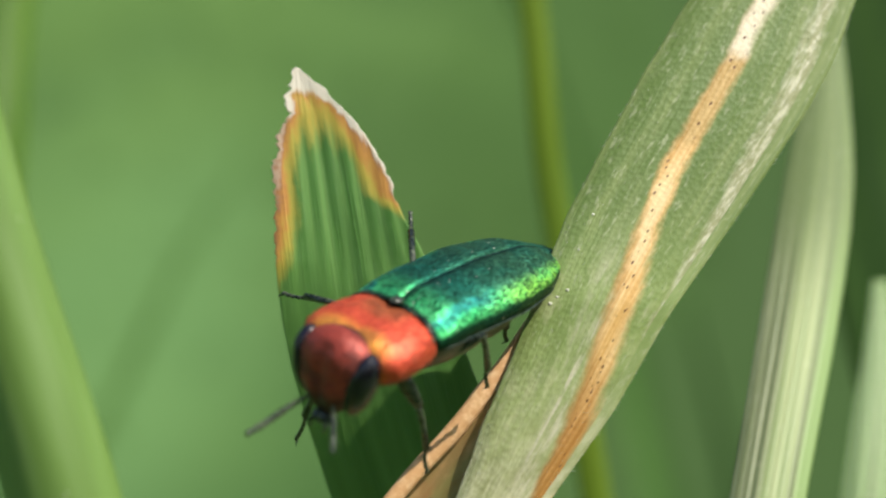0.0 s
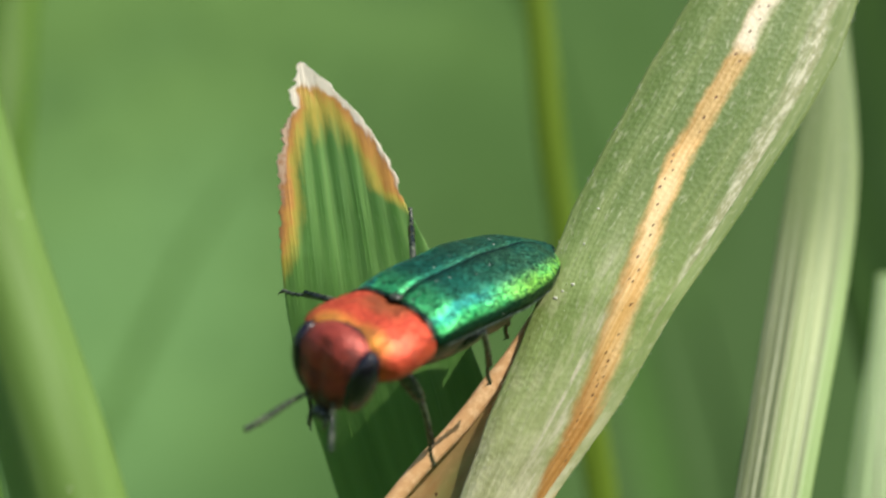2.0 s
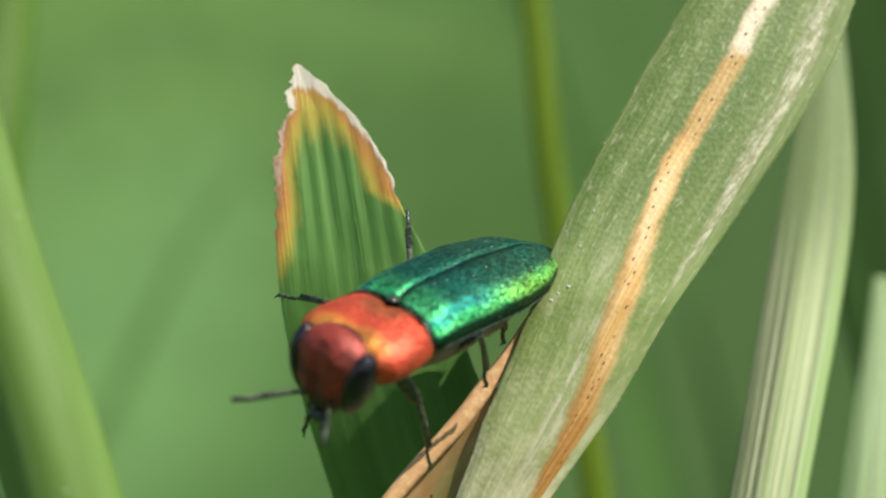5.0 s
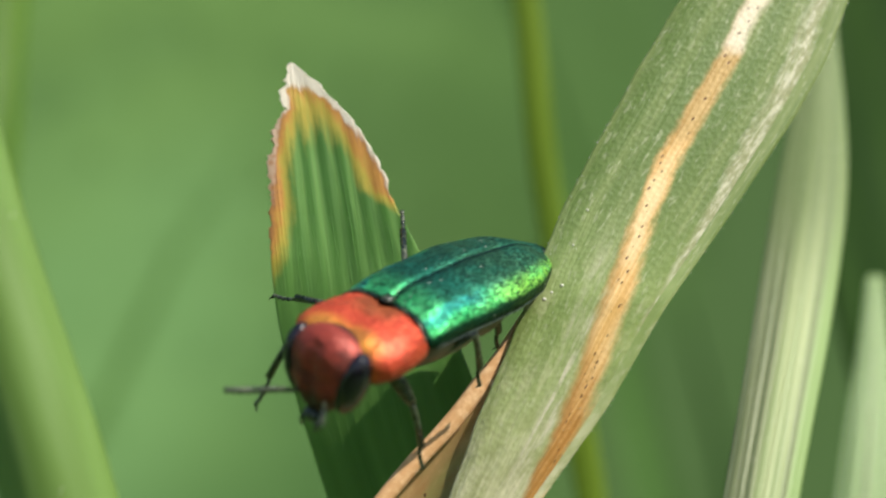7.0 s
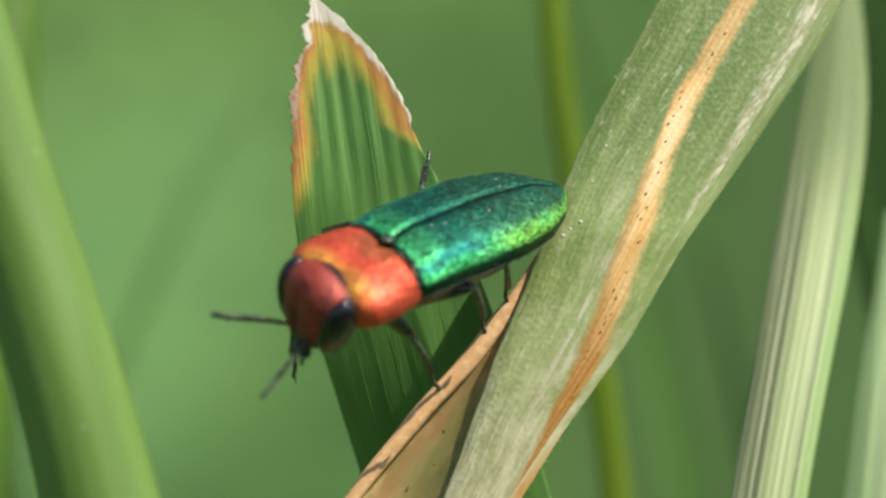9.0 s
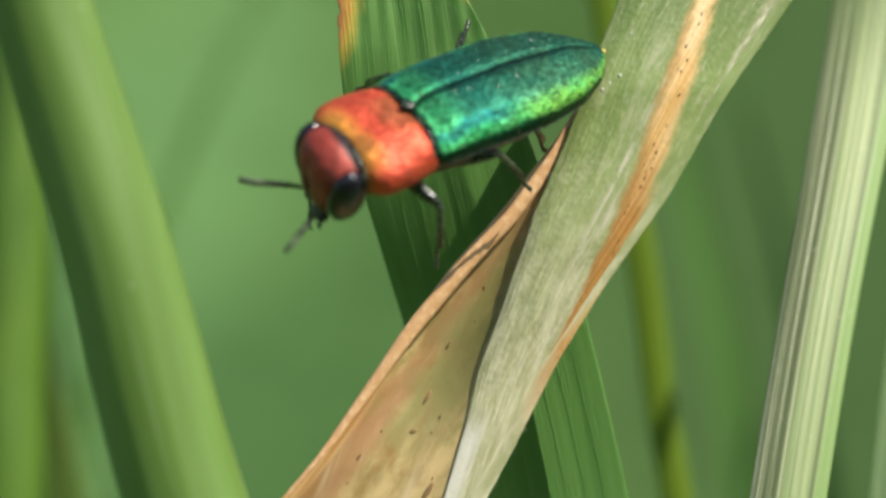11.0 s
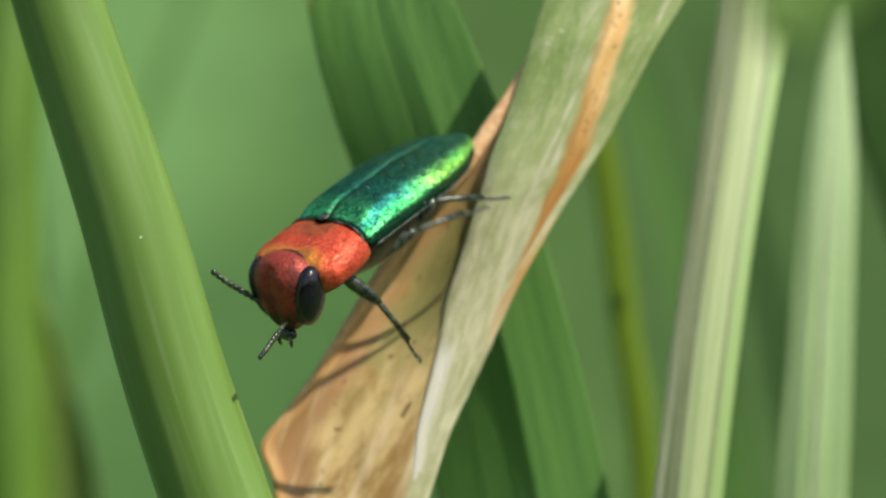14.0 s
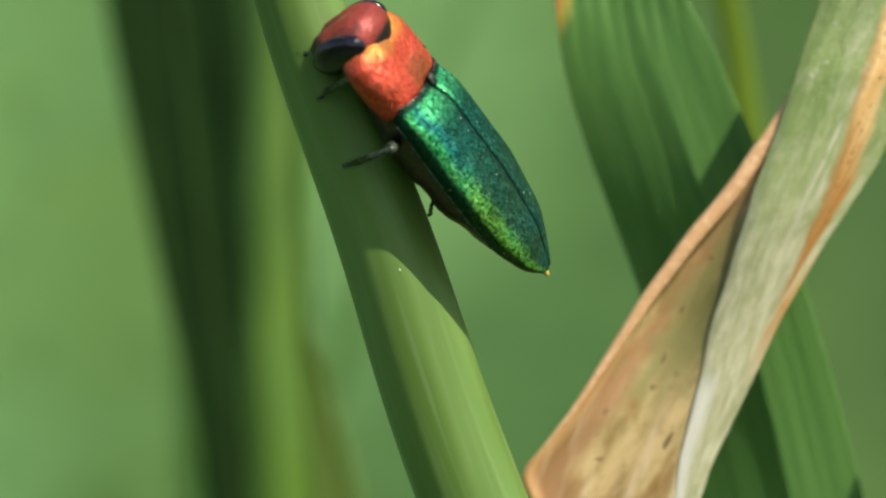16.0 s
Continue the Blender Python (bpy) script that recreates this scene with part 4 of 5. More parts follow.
# ---- the jewel beetle: x ahead, y to its left, z up ----
def beetle():
    root = base("jewel_beetle", (0, 0, 0), "metallic green jewel beetle with a fiery red thorax and head", "beetle")
    s = np.linspace(0, 1, 40)[:, None]
    v = np.linspace(0, 1, 22)[None, :]
    w = curve(s[:, 0], (0, 1.0), (0.06, 1.1), (0.3, 1.12), (0.55, 1.15), (0.75, 1.0), (0.9, 0.66), (0.97, 0.36), (1, 0.12))[:, None]
    h = curve(s[:, 0], (0, 0.84), (0.12, 0.93), (0.5, 0.90), (0.8, 0.72), (1, 0.36))[:, None]
    low = curve(s[:, 0], (0, 0.47), (0.12, 0.38), (0.5, 0.34), (0.8, 0.30), (1, 0.26))[:, None]
    ang = v * math.pi / 2
    y = 0.012 + w * np.sin(ang) ** 0.74
    z = low + (h - low) * np.cos(ang) ** 0.58 - 0.10 * np.clip(y / 1.1, 0, 1) ** 1.5 - 0.035 * np.exp(-(y / 0.06) ** 2)
    z = z + 0.02 * np.sin(s * 5) * np.sin(ang * 2)
    z = z - 0.07 * np.exp(-((s - 0.03) / 0.05) ** 2) - 0.05 * np.exp(-((s - 0.10) / 0.06) ** 2 - ((v - 0.62) / 0.14) ** 2)
    z = z + 0.03 * np.exp(-((v - 0.42) / 0.12) ** 2) * np.clip(1 - s, 0, 1) - 0.03 * np.exp(-((s - 0.35) / 0.12) ** 2 - ((v - 0.66) / 0.2) ** 2)
    x = 1.0 - 4.55 * s + 0.10 * (1 - np.cos(ang)) * (1 - s) - 0.0 * v
    for side, name in ((1, "left"), (-1, "right")):
        P = np.stack([x * np.ones_like(v), y * side, z], 2)
        ob = part("wing_case", sheet("wing_case", P, (("across", v * np.ones_like(s), s * np.ones_like(v)),)), M_WING, root, "punctured emerald wing case, blue along the seam")
        thick(ob, 0.05)
        edge = np.stack([x[:, -1] if x.shape[1] > 1 else x[:, 0], side * (y[:, -1] + 0.01), z[:, -1] - 0.02], 1)[2:-2]
        part("wing_margin", tube("wing_margin", edge, [0.022, 0.022, 0.020, 0.014], 8), M_EDGE, root, "shiny thin margin of the wing case")
    # thorax shield
    a = np.linspace(0, 2 * math.pi, 40, endpoint=False)[None, :]
    k = np.linspace(0, 1, 22)[:, None]
    wp = curve(k[:, 0], (0, 1.05), (0.25, 1.13), (0.55, 1.20), (0.8, 1.16), (0.93, 1.02), (1, 0.86))[:, None]
    hp = curve(k[:, 0], (0, 0.50), (0.3, 0.54), (0.75, 0.47), (1, 0.38))[:, None]
    fade = np.clip(np.minimum(k, 1 - k) / 0.06, 0.0, 1) ** 0.5
    fade[0] = fade[-1] = 0.0
    fade = 0.86 + 0.14 * fade
    ca, sa = np.cos(a), np.sin(a)
    yy = wp * fade * np.sign(ca) * np.abs(ca) ** 0.8
    zz = 0.28 + fade * np.where(sa > 0, hp, 0.5) * np.sign(sa) * np.abs(sa) ** 0.85
    xx = 1.0 + 1.32 * k + 0.16 * (ca ** 2) * (k - 0.35) + 0.0 * a
    dents = np.array([[noise.noise((q * 2.6, 3.0 * math.cos(g), 3.0 * math.sin(g))) + 0.6 * noise.noise((q * 7.0, 7.0 * math.cos(g), 7.0 * math.sin(g))) for g in a[0]] for q in k[:, 0]])
    zz = zz + 0.035 * dents * np.clip(sa, 0, 1) - 0.05 * np.exp(-(yy / 0.10) ** 2) * (sa > 0)
    P = np.stack([xx, yy, zz], 2)
    P = np.concatenate([np.repeat([[(1.0, 0, 0.3)]], 40, 1), P, np.repeat([[(2.26, 0, 0.25)]], 40, 1)], 0)
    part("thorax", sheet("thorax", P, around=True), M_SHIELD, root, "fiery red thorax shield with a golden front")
    # scutellum
    part("scutellum", ball("scutellum", (0.98, 0, 0.86), (0.15, 0.12, 0.05), 8, 12), M_LEG, root)

    # head, bent down, with large side eyes
    def face(P):
        d = np.clip(0.1 - P[..., 2], 0, 1)
        P[..., 0] += 0.40 * d - 0.05
        P[..., 1] *= 1 - 0.70 * np.clip(-0.10 - P[..., 2], 0, 1) - 0.15 * np.clip(P[..., 0] - 0.3, 0, 1)
        P[..., 0] -= 0.10 * np.clip(P[..., 0] - 0.45, 0, 1) + 0.07 * np.exp(-(P[..., 1] / 0.13) ** 2) * (P[..., 0] > 0.35)
        return P

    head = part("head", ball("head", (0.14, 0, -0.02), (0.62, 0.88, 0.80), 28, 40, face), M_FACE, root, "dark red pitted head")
    HEAD.append(head)
    for side in (1, -1):
        def tilt(P, side=side):
            P[..., 0] -= 0.22 * (P[..., 2] - 0.05)
            P[..., 1] -= side * 0.24 * np.clip(0.06 - P[..., 2], -0.3, 1)
            return P
        part("eye", ball("eye", (0.20, 0.65 * side, -0.06), (0.40, 0.26, 0.62), 22, 30, tilt), M_EYE, head, "large glossy dark eye")
    part("mouth", ball("mouth", (0.72, 0, -0.76), (0.14, 0.24, 0.14), 10, 14), M_LEG, head)
    for side in (1, -1):
        line = [(0.76, 0.15 * side, -0.72), (0.86, 0.18 * side, -0.84), (0.88, 0.16 * side, -0.96)]
        part("palp", tube("palp", line, [0.03, 0.045, 0.02], 8), M_LEG, head)
    ring = np.linspace(0, 2 * math.pi, 41)
    line = np.stack([2.34 + 0.10 * np.cos(ring) ** 2, 0.84 * np.cos(ring), 0.24 + 0.42 * np.sin(ring)], 1)
    part("neck_ring", tube("neck_ring", line, [0.032, 0.032], 8), M_LEG, root, "dark groove")
    left = np.stack([1.015 + 0.10 * (1 - np.cos(ang[0])), y[0] * 1.01, z[0] + 0.02], 1)
    right = left * np.array((1, -1, 1))
    part("waist_ring", tube("waist_ring", np.concatenate([left[::-1], right[1:]]), [0.03, 0.028, 0.026, 0.028, 0.03], 8), M_LEG, root, "dark groove")
    # body below
    k = np.linspace(0, 1, 40)[:, None]
    wb = curve(k[:, 0], (0, 0.35), (0.06, 0.7), (0.25, 1.0), (0.6, 1.0), (0.85, 0.64), (0.96, 0.3), (1, 0.06))[:, None]
    hb = curve(k[:, 0], (0, 0.40), (0.1, 0.70), (0.35, 0.98), (0.6, 0.90), (0.85, 0.56), (1, 0.05))[:, None]
    ring = 1 + 0.03 * np.sign(np.sin(k * 34)) * (k > 0.4)
    zz = 0.26 + 0.0 * k + np.where(sa > 0, 0.16, 1.0) * hb * sa * ring
    P = np.stack([2.1 - 5.6 * k + 0 * a, wb * ca, zz], 2)
    part("abdomen", sheet("abdomen", P, around=True), M_BODY, root, "dark bronze underside with a coppery sheen")
    for side in (1, -1):
        q = np.linspace(0, 1, 30)
        line = np.stack([-0.3 - 2.6 * q, side * curve(q, (0, 0.98), (0.4, 1.04), (0.75, 0.88), (1, 0.45)), 0.29 + 0.02 * np.sin(q * 19)], 1)
        part("abdomen_side", tube("abdomen_side", line, [0.02, 0.06, 0.09, 0.08, 0.02], 10, 0.8), M_RED, root, "coppery red rim of the abdomen")
    part("tail_tip", ball("tail_tip", (-3.62, 0, 0.2), (0.13, 0.075, 0.06), 8, 10), M_TIP, root, "tiny yellow tail tip")
    # antennae of eleven beads, from the face forward along x
    for side in (1, -1):
        line, rad = [], []
        for i in range(12):
            for f, rr in ((0.0, 0.6), (0.3, 1.0), (0.7, 1.0), (0.95, 0.62)):
                line.append((0.132 * (i + f), 0, 0.02 * math.sin(i * 0.5)))
                rad.append(rr * (0.042 if i < 1 else 0.036 + 0.034 * min(1, i / 5) * (1 if i < 10 else 0.75)))
        ob = part("antenna", tube("antenna", line, rad, 8, 0.75), M_LEG, root, "dark beaded antenna")
        ANTENNAE.append(ob)
    # six legs: thigh, and below the knee the shin with its jointed foot
    thigh = tube("thigh", [(0, 0, 0), (0.18, 0, 0.01), (0.48, 0, 0.02), (0.8, 0, 0.01), (0.98, 0, 0)], [0.11, 0.15, 0.16, 0.125, 0.07], 10, 0.8)
    line = [(0, 0, 0), (0.1, 0, 0.01), (0.5, 0, 0.02), (1.08, 0, 0)]
    rad = [0.06, 0.068, 0.062, 0.072]
    shin = tube("shin", line, rad, 10)
    foot_line, foot_rad = [], []
    for i in range(5):
        for f, rr in ((0.0, 0.022), (0.6, 0.042), (0.95, 0.03)):
            foot_line.append((1.06 + 0.125 * (i + f), 0, -0.02 - 0.05 * (i + f) * 0.6 + 0.01 * i * i * 0.6))
            foot_rad.append(rr)
    foot = tube("foot", foot_line, foot_rad, 8, 1.3)
    claw = tube("claw", [(1.66, 0, -0.10), (1.73, 0.03, -0.11), (1.76, 0.05, -0.16)], [0.02, 0.016, 0.004], 6)
    for name in LEGS:
        t = part("leg", thigh, M_LEG, root, "dark metallic green leg")
        sh = part("shin", shin, M_LEG, root)
        for me, nm in ((foot, "foot"), (claw, "claw")):
            part(nm, me, M_LEG, sh)
        LEG_BONES[name] = (t, sh)
    return root


LEGS = {"front_left": (1.45, 0.5, -0.2), "middle_left": (0.45, 0.62, -0.3), "hind_left": (-0.45, 0.6, -0.3),
        "front_right": (1.45, -0.5, -0.2), "middle_right": (0.45, -0.62, -0.3), "hind_right": (-0.45, -0.6, -0.3)}
STANCE = {"front_left": (2.3, 1.35, -0.75), "middle_left": (0.5, 1.85, -0.75), "hind_left": (-1.6, 1.6, -0.6),
          "front_right": (2.3, -1.35, -0.75), "middle_right": (0.5, -1.85, -0.75), "hind_right": (-1.6, -1.6, -0.6)}
LEG_BONES, ANTENNAE, HEAD = {}, [], []
M_TIP = chitin_material("yellow_tip", (0.5, 0.35, 0.05), (0.7, 0.5, 0.12), 0.4)
bug = beetle()


# ---- what moves ----
BODY = [  # seconds, place in mm, the way ahead, the way up
    (0, (0.40, -1.33, 4.40), (-0.65, -0.63, -0.42), (0.05, -0.59, 0.81)),
    (1.1, (0.40, -1.33, 4.39), (-0.65, -0.63, -0.42), (0.05, -0.59, 0.81)),
    (1.5, (0.31, -1.33, 4.37), (-0.65, -0.63, -0.42), (0.05, -0.59, 0.81)),
    (3.5, (0.30, -1.33, 4.35), (-0.65, -0.63, -0.42), (0.05, -0.59, 0.81)),
    (6, (0.35, -1.33, 4.36), (-0.65, -0.63, -0.42), (0.05, -0.59, 0.81)),
    (7.2, (0.35, -1.33, 4.34), (-0.65, -0.63, -0.42), (0.05, -0.59, 0.81)),
    (7.85, (0.33, -1.33, 4.32), (-0.65, -0.63, -0.42), (0.05, -0.59, 0.81)),
    (8.2, (0.06, -1.65, 4.26), (-0.69, -0.60, -0.40), (0.10, -0.64, 0.76)),
    (10.3, (0.04, -1.55, 4.34), (-0.73, -0.54, -0.41), (0.10, -0.67, 0.73)),
    (10.5, (0.05, -1.57, 4.35), (-0.73, -0.55, -0.40), (0.11, -0.67, 0.73)),
    (11, (-0.18, -1.49, 4.15), (-0.79, -0.47, -0.39), (0.09, -0.72, 0.68)),
    (11.5, (-0.49, -1.69, 4.01), (-0.85, -0.37, -0.39), (0.05, -0.77, 0.63)),
    (12, (-0.67, -1.90, 3.65), (-0.80, -0.24, -0.55), (-0.14, -0.81, 0.56)),
    (12.5, (-0.27, -1.36, 3.77), (-0.55, -0.49, -0.68), (-0.38, -0.57, 0.73)),
    (13, (-0.06, -1.02, 3.66), (-0.31, -0.53, -0.79), (-0.63, -0.51, 0.59)),
    (13.5, (-0.34, -0.96, 2.02), (-0.25, -0.76, -0.60), (-0.42, -0.48, 0.77)),
    (14, (-1.20, -1.25, 1.14), (-0.61, -0.62, -0.49), (-0.23, -0.45, 0.86)),
    (14.2, (-1.32, -1.33, 1.11), (-0.63, -0.67, -0.38), (-0.11, -0.41, 0.91)),
    (14.4, (-1.91, -1.71, 0.96), (-0.79, -0.60, 0.07), (0.17, -0.11, 0.98)),
    (14.5, (-2.22, -2.23, 1.16), (-0.74, -0.65, 0.17), (0.31, -0.10, 0.95)),
    (14.6, (-2.53, -2.42, 1.48), (-0.73, -0.63, 0.28), (0.41, -0.06, 0.91)),
    (14.8, (-3.77, -3.67, 1.32), (-0.30, -0.45, 0.84), (0.91, 0.11, 0.39)),
    (15, (-4.14, -4.62, 2.66), (-0.30, -0.37, 0.88), (0.93, 0.10, 0.36)),
    (15.5, (-4.72, -4.77, 3.40), (-0.46, -0.29, 0.84), (0.86, -0.31, 0.39)),
    (16, (-4.85, -5.14, 3.52), (-0.53, -0.42, 0.74), (0.82, -0.42, 0.36)),
]
FEET = {
    "front_left": [(0, 0.59, -0.40, 1.48), (3.5, 0.64, -0.40, 1.58), (7, 0.61, -0.40, 1.50), (8.2, 0.65, -0.40, 1.64), (10.3, 0.70, -0.50, 1.83), (11, -0.29, -1.20, 1.48), (11.6, -0.48, -0.50, 1.37), (12.1, -0.14, -0.50, 1.50), (12.5, 0.36, -0.50, 1.51), (13, 0.43, -0.50, 1.35), (13.5, 0.81, -0.60, 0.33), (14, 0.14, -1.20, -1.86), (14.2, 0.06, -1.50, -1.63), (14.4, -4.16, -3.20, 0.37), (14.5, -4.30, -4.05, -0.70), (14.6, -5.28, -4.60, 1.45), (14.8, -6.13, -5.30, 2.35), (15, -5.77, -5.30, 4.39), (15.5, -6.52, -5.85, 4.60), (16, -7.04, -5.75, 4.25)],
    "middle_left": [(0, 1.62, -0.30, 3.35), (3.5, 1.57, -0.30, 3.30), (7, 1.58, -0.30, 3.29), (8.2, 1.28, -0.40, 3.12), (10.3, 1.52, -0.40, 3.08), (11, 1.46, -0.40, 3.05), (11.6, 0.35, -0.20, 2.47), (12.1, 0.42, -0.20, 2.34), (12.5, 1.46, -0.30, 4.05), (13, 1.71, -0.50, 3.50), (13.5, 1.61, -1.00, 2.63), (14, 1.74, -1.00, 1.75), (14.2, -0.11, -1.00, -1.52), (14.4, -3.33, -2.60, 0.11), (14.5, -3.62, -3.00, -1.05), (14.6, -3.88, -3.20, -0.75), (14.8, -5.60, -5.10, 1.16), (15, -5.79, -5.35, 1.88), (15.5, -6.48, -5.50, 2.90), (16, -6.60, -5.50, 2.93)],
    "hind_left": [(0, 1.98, 0.30, 4.32), (7, 1.92, 0.30, 4.11), (8.2, 1.73, 0.30, 3.68), (10.3, 1.81, 0.30, 3.93), (11, 1.75, 0.30, 3.87), (11.6, 1.50, 0.30, 3.85), (12.1, 1.57, 0.30, 3.92), (12.5, 1.60, 0.30, 4.16), (13, 1.57, 0.20, 3.88), (13.5, 1.62, -0.80, 2.67), (14, 1.81, -0.90, 1.77), (14.2, 1.86, -0.90, 1.81), (14.4, 1.24, -1.20, 0.49), (14.6, 0.66, -1.20, 0.58), (14.8, -4.21, -4.60, -0.68), (15, -4.36, -4.60, 0.18), (15.5, -4.78, -4.70, 1.96), (16, -4.85, -4.80, 1.99)],
    "front_right": [(0, -2.34, 0.2, 1.96), (1.5, -2.07, -0.8, 2.50), (3.5, -1.47, 0.6, 1.57), (7, -2.70, -1.5, 2.72), (8.2, -2.41, -1.0, 2.19), (10.3, -1.94, -0.5, 1.86), (10.5, -1.73, -0.2, 1.76), (11, -2.79, -1.0, 2.27), (11.6, -3.21, -1.0, 2.16), (12.5, -1.95, -1.0, 1.17)],
    "middle_right": [(0, -2.46, 0.2, 5.16), (7, -2.50, 0.2, 5.01), (8.2, -2.38, 0.2, 4.99), (10.3, -1.93, 0.2, 4.91), (12.5, -2.31, 0.2, 4.13), (13, -1.77, 0.2, 5.09)],
    "hind_right": [(0, -0.05, 0.9, 7.32), (7, -0.09, 0.9, 7.18), (8.2, 0.02, 0.9, 7.09), (10.3, 0.23, 0.9, 7.20), (11, 0.20, 0.9, 6.51), (12.5, -0.92, 0.6, 5.52), (13, -1.09, 0.6, 4.73)],
}
FEELERS = [
    [(0, -1.19, -4.3, 1.74), (1.5, -1.33, -4.3, 1.72), (3.5, -1.23, -4.2, 1.48), (6, -1.42, -4.3, 2.19), (7, -1.30, -4.3, 2.23), (8.2, -2.78, -4.0, 1.37), (10.3, -2.30, -4.0, 1.78), (11, -3.10, -4.0, 1.39), (11.6, -3.44, -4.0, 1.18), (12.1, -2.59, -4.0, 1.32), (12.5, -1.70, -4.0, 0.89), (13, -0.57, -3.5, -0.13), (14, -3.14, -4.0, -1.21), (14.5, -5.47, -4.0, 1.37), (15, -5.84, -4.5, 5.58), (16, -7.44, -5.0, 6.08)],
    [(0, -2.85, -3.5, 2.07), (1.5, -2.97, -3.5, 2.06), (3.5, -2.99, -3.5, 2.16), (6, -3.09, -3.5, 2.89), (7, -3.13, -3.5, 2.83), (8.2, -3.70, -3.5, 3.20), (10.3, -3.76, -3.5, 2.22), (10.5, -3.74, -3.5, 2.17), (11, -4.11, -3.5, 2.96), (11.6, -4.45, -3.5, 2.03), (12, -3.64, -3.5, 0.33), (12.5, -2.02, -3.5, 0.70), (13, -1.11, -3.0, 0.40), (14, -4.34, -2.5, 0.43), (14.2, -4.47, -2.5, 0.41), (14.6, -5.18, -2.5, 2.83), (15, -5.53, -2.5, 6.17), (16, -7.42, -2.5, 6.91)],
]


def facing(at, ahead, up):
    """A pose with x along ahead and z towards up."""
    x = Vector(ahead).normalized()
    y = Vector(up).cross(x).normalized()
    z = x.cross(y)
    return Matrix.Translation(Vector(at) * MM) @ Matrix((x, y, z)).transposed().to_4x4()


BODY_POSES = [(t, facing(at, f, u)) for t, at, f, u in BODY]


def body_at(t):
    for (t0, m0), (t1, m1) in zip(BODY_POSES, BODY_POSES[1:]):
        if t <= t1:
            k = (t - t0) / (t1 - t0)
            return Matrix.LocRotScale(m0.translation.lerp(m1.translation, k), m0.to_quaternion().slerp(m1.to_quaternion(), k), None)
    return BODY_POSES[-1][1]


NECK = (2.27, 0, 0.08)
NODS = [(0, 14), (7, 14), (8.2, 16), (10.3, 22), (11, 24), (11.5, 26), (12, 28), (12.5, 27), (13, 24), (13.5, 22), (14, 10), (14.4, -8), (14.6, -4), (14.8, 8), (15, 16), (15.5, 16), (16, 20)]


def nod_at(t):
    return float(np.interp(t, [n[0] for n in NODS], [n[1] for n in NODS]))


TURNS = [(0, 0), (7.5, 0), (10.3, -8), (11.6, -8), (12, -14), (12.5, -20), (13, -16), (13.5, -18), (14, -4), (14.4, 0), (16, 0)]


def head_pose(t):
    reach = float(np.interp(t, (0, 8.2, 10.3, 13, 13.5, 14), (0.02, 0.02, 0.08, 0.16, 0.10, 0)))
    return pose((NECK[0] + reach) * MM, NECK[1] * MM, (NECK[2] - 0.7 * reach) * MM, 0, nod_at(t), float(np.interp(t, [n[0] for n in TURNS], [n[1] for n in TURNS])))


def bend(hip, foot, side):
    """Poses of thigh and shin, in the beetle's space, that bring the foot towards its mark."""
    a, b = 0.95, 1.68
    hip, foot = Vector(hip), Vector(foot)
    d = foot - hip
    r = min(max(d.length, 0.9), a + b - 0.03)
    way = d.normalized()
    out = Vector((0, 0.35 * side, 1.0))
    out = (out - way * out.dot(way)).normalized()
    c = (a * a + r * r - b * b) / (2 * a * r)
    knee = hip + way * (a * c) + out * (a * math.sqrt(max(0, 1 - c * c)))
    end = hip + way * r
    return facing(hip, knee - hip, out), facing(knee, end - knee, out)


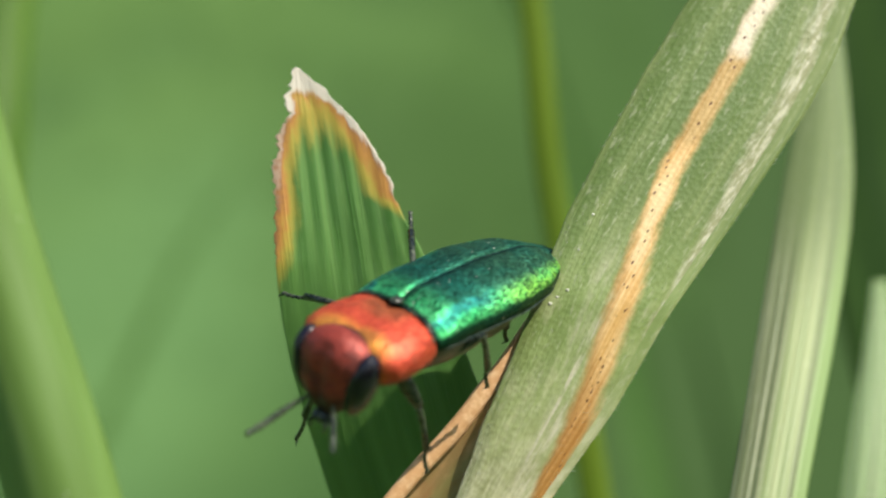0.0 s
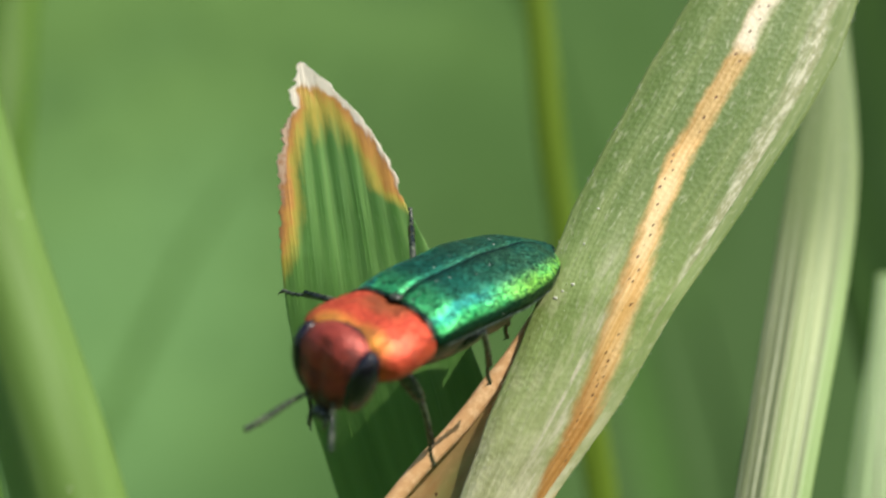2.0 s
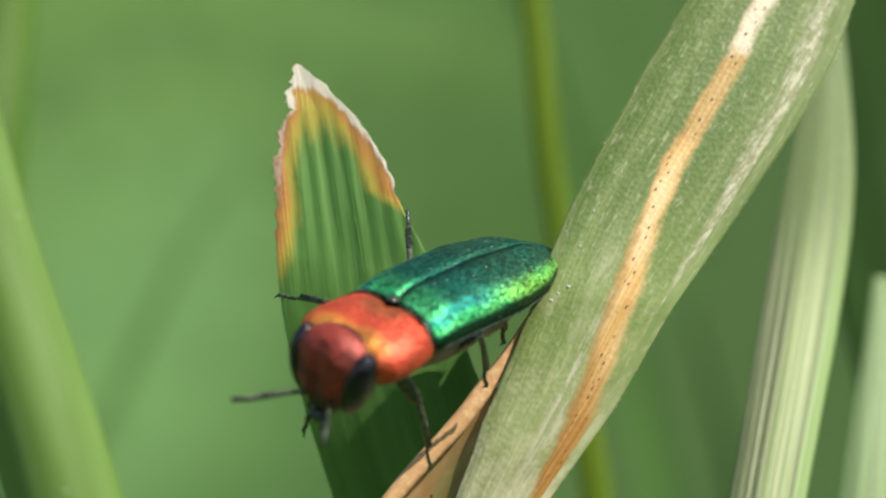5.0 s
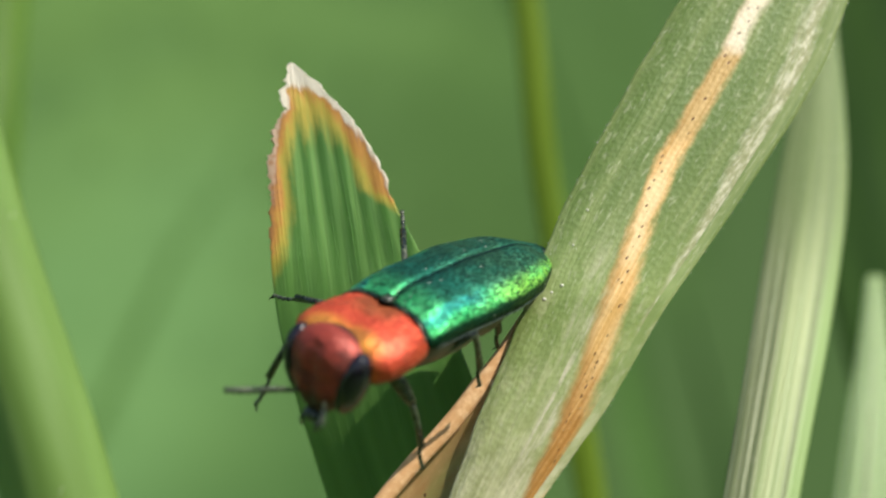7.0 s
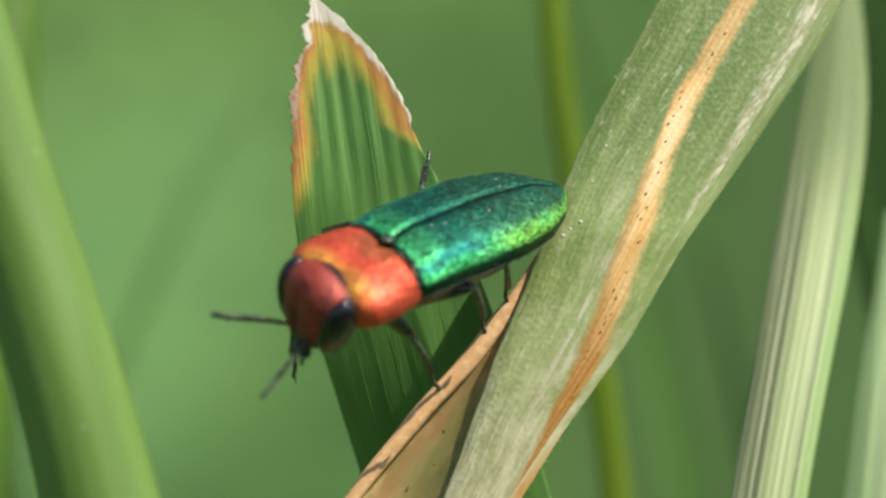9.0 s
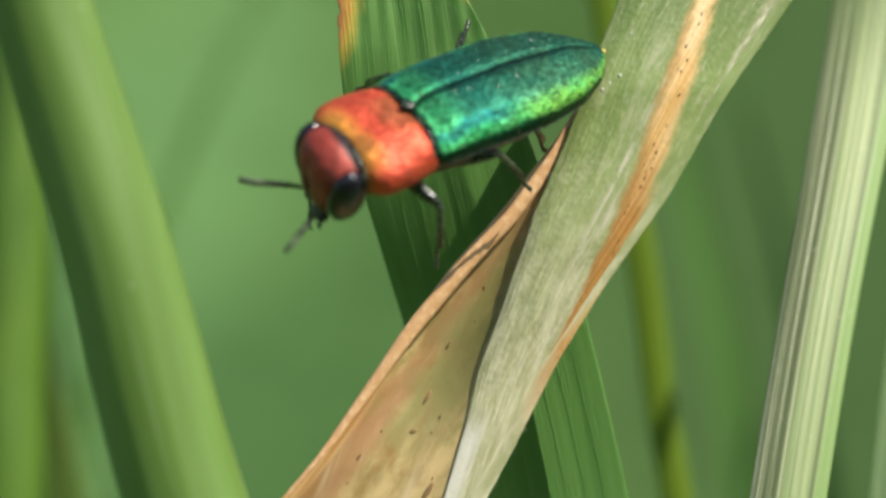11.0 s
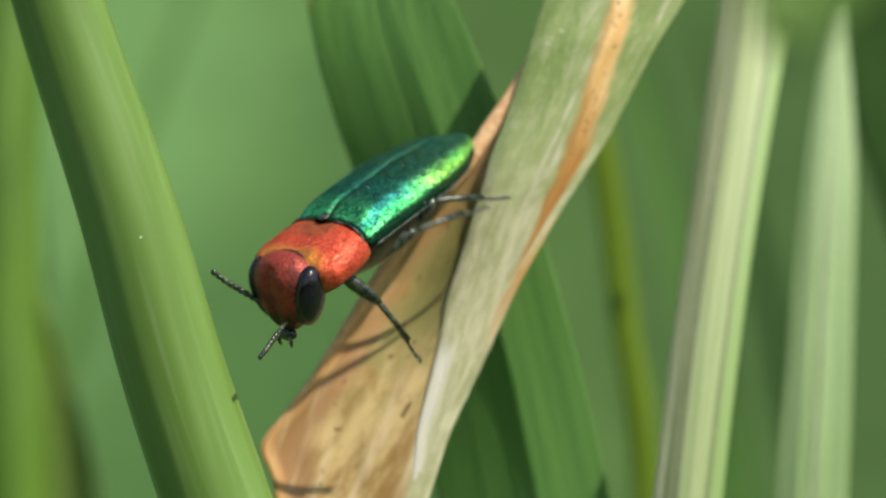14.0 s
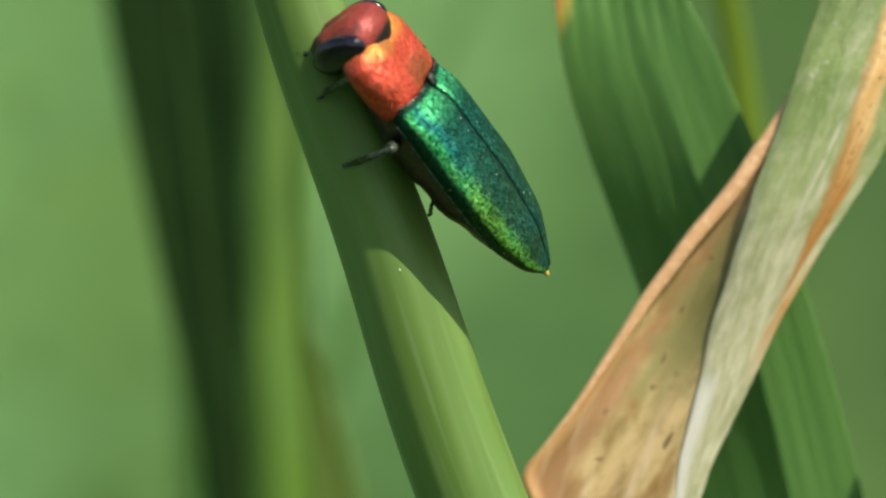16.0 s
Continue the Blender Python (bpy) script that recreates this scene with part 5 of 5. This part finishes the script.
def motions():
    walk(bug, BODY_POSES)
    walk(HEAD[0], [(t, head_pose(t)) for t, _ in NODS])
    for name, (thigh, shin) in LEG_BONES.items():
        rows = [(t, body_at(t).inverted() @ (Vector(p) * MM) / MM) for t, *p in FEET[name]]
        if rows[-1][0] < 16:
            rows += [(t, Vector(STANCE[name]) + Vector((0.3 * math.sin(9 * t + len(name)), 0, 0.1 * math.cos(9 * t)))) for t in (14, 14.4, 14.8, 15.2, 16)]
        side = 1 if name.endswith("left") else -1
        both = [(t, *bend(LEGS[name], p, side)) for t, p in rows]
        walk(thigh, [(t, m) for t, m, _ in both])
        walk(shin, [(t, m) for t, _, m in both])
    for ob, rows, side in zip(ANTENNAE, FEELERS, (1, -1)):
        keys = []
        for t, *p in rows:
            root = head_pose(t) @ (Vector((0.62, 0.22 * side, -0.38)) * MM) / MM
            d = (body_at(t).inverted() @ (Vector(p) * MM)) / MM - root
            keys.append((t, facing(root, d, (-0.3, 0.2 * side, 1.0))))
        walk(ob, keys)
    # plants give way under the beetle and air; shifts also fit the camera's view
    tilted = lambda pivot, t, deg, dx=0, dz=0: (t, pose(*[c * MM for c in (pivot[0] + dx, pivot[1], pivot[2] + dz)], 0, deg, 0))
    walk(left_stem, [tilted(LEFT_PIVOT, t, a, dx) for t, a, dx in ((0, -1.2, -0.05), (1.5, -1.6, -0.05), (7, -1.6, 0), (10.5, -0.6, 0.1), (11.5, 0.4, 0), (12, 0.2, -0.05), (12.5, -0.4, 0.05), (13, 0, -0.05), (13.5, 1.0, -0.05), (14, 1.6, -0.05), (14.5, 0.2, 0.05), (15, 3.0, -0.1), (15.5, -0.4, 0), (16, -0.8, 0))])
    for ob, pivot in ((right_leaf, RIGHT_PIVOT), (far_right_leaf, FAR_RIGHT_PIVOT)):
        walk(ob, [tilted(pivot, t, 0, dx, dz) for t, dx, dz in ((0, 0, 0), (11.8, 0, 0), (12.5, 0.14, 0), (13, -0.10, -0.1), (13.5, -0.35, -0.1), (14, -0.66, 0), (14.5, -1.2, 0.4), (15, -1.15, 0.3), (16, -1.15, 0.3))])
    walk(burnt, [tilted(BURNT_PIVOT, t, a, dx, dz) for t, a, dx, dz in ((0, -0.6, 0, 0), (8, -0.5, 0, 0), (10.5, 1.0, 0, 0), (12.5, 1.2, 0, 0.3), (14.5, 1.0, -0.2, 0.8), (15, 0.2, -0.35, 0.8), (15.5, 0.2, -0.05, 0.8), (16, 0.2, -0.2, 0.8))])
    walk(thin_stem, [tilted(THIN_PIVOT, t, a, dx) for t, a, dx in ((0, 0, 0.00), (8.2, 0, 0.00), (10.5, 0, 0.00), (12, 0, -0.35), (12.5, 1.2, 0.23), (13, 3.6, 1.11), (13.5, 3.2, 0.88), (14, 2.8, 0.23), (14.5, 0, -1.05), (15, 0, -2.46), (16, 0, -2.92))])
    walk(arch, [tilted((15.5, -25, -8.0), t, 0, dx, dz) for t, dx, dz in ((0, 0.6, 0.6), (12.5, 0.4, 0.5), (13.0, -0.6, 0), (13.4, -1.7, -0.7), (13.7, -1.7, -0.8), (14.0, -0.9, -0.4), (14.2, -1.5, -0.8), (14.6, -1.1, -0.5), (15, 0, 0), (16, 0.4, 0.2))])
    walk(dry, [tilted(DRY_PIVOT, 0, 0), tilted(DRY_PIVOT, 16, 0)])


motions()
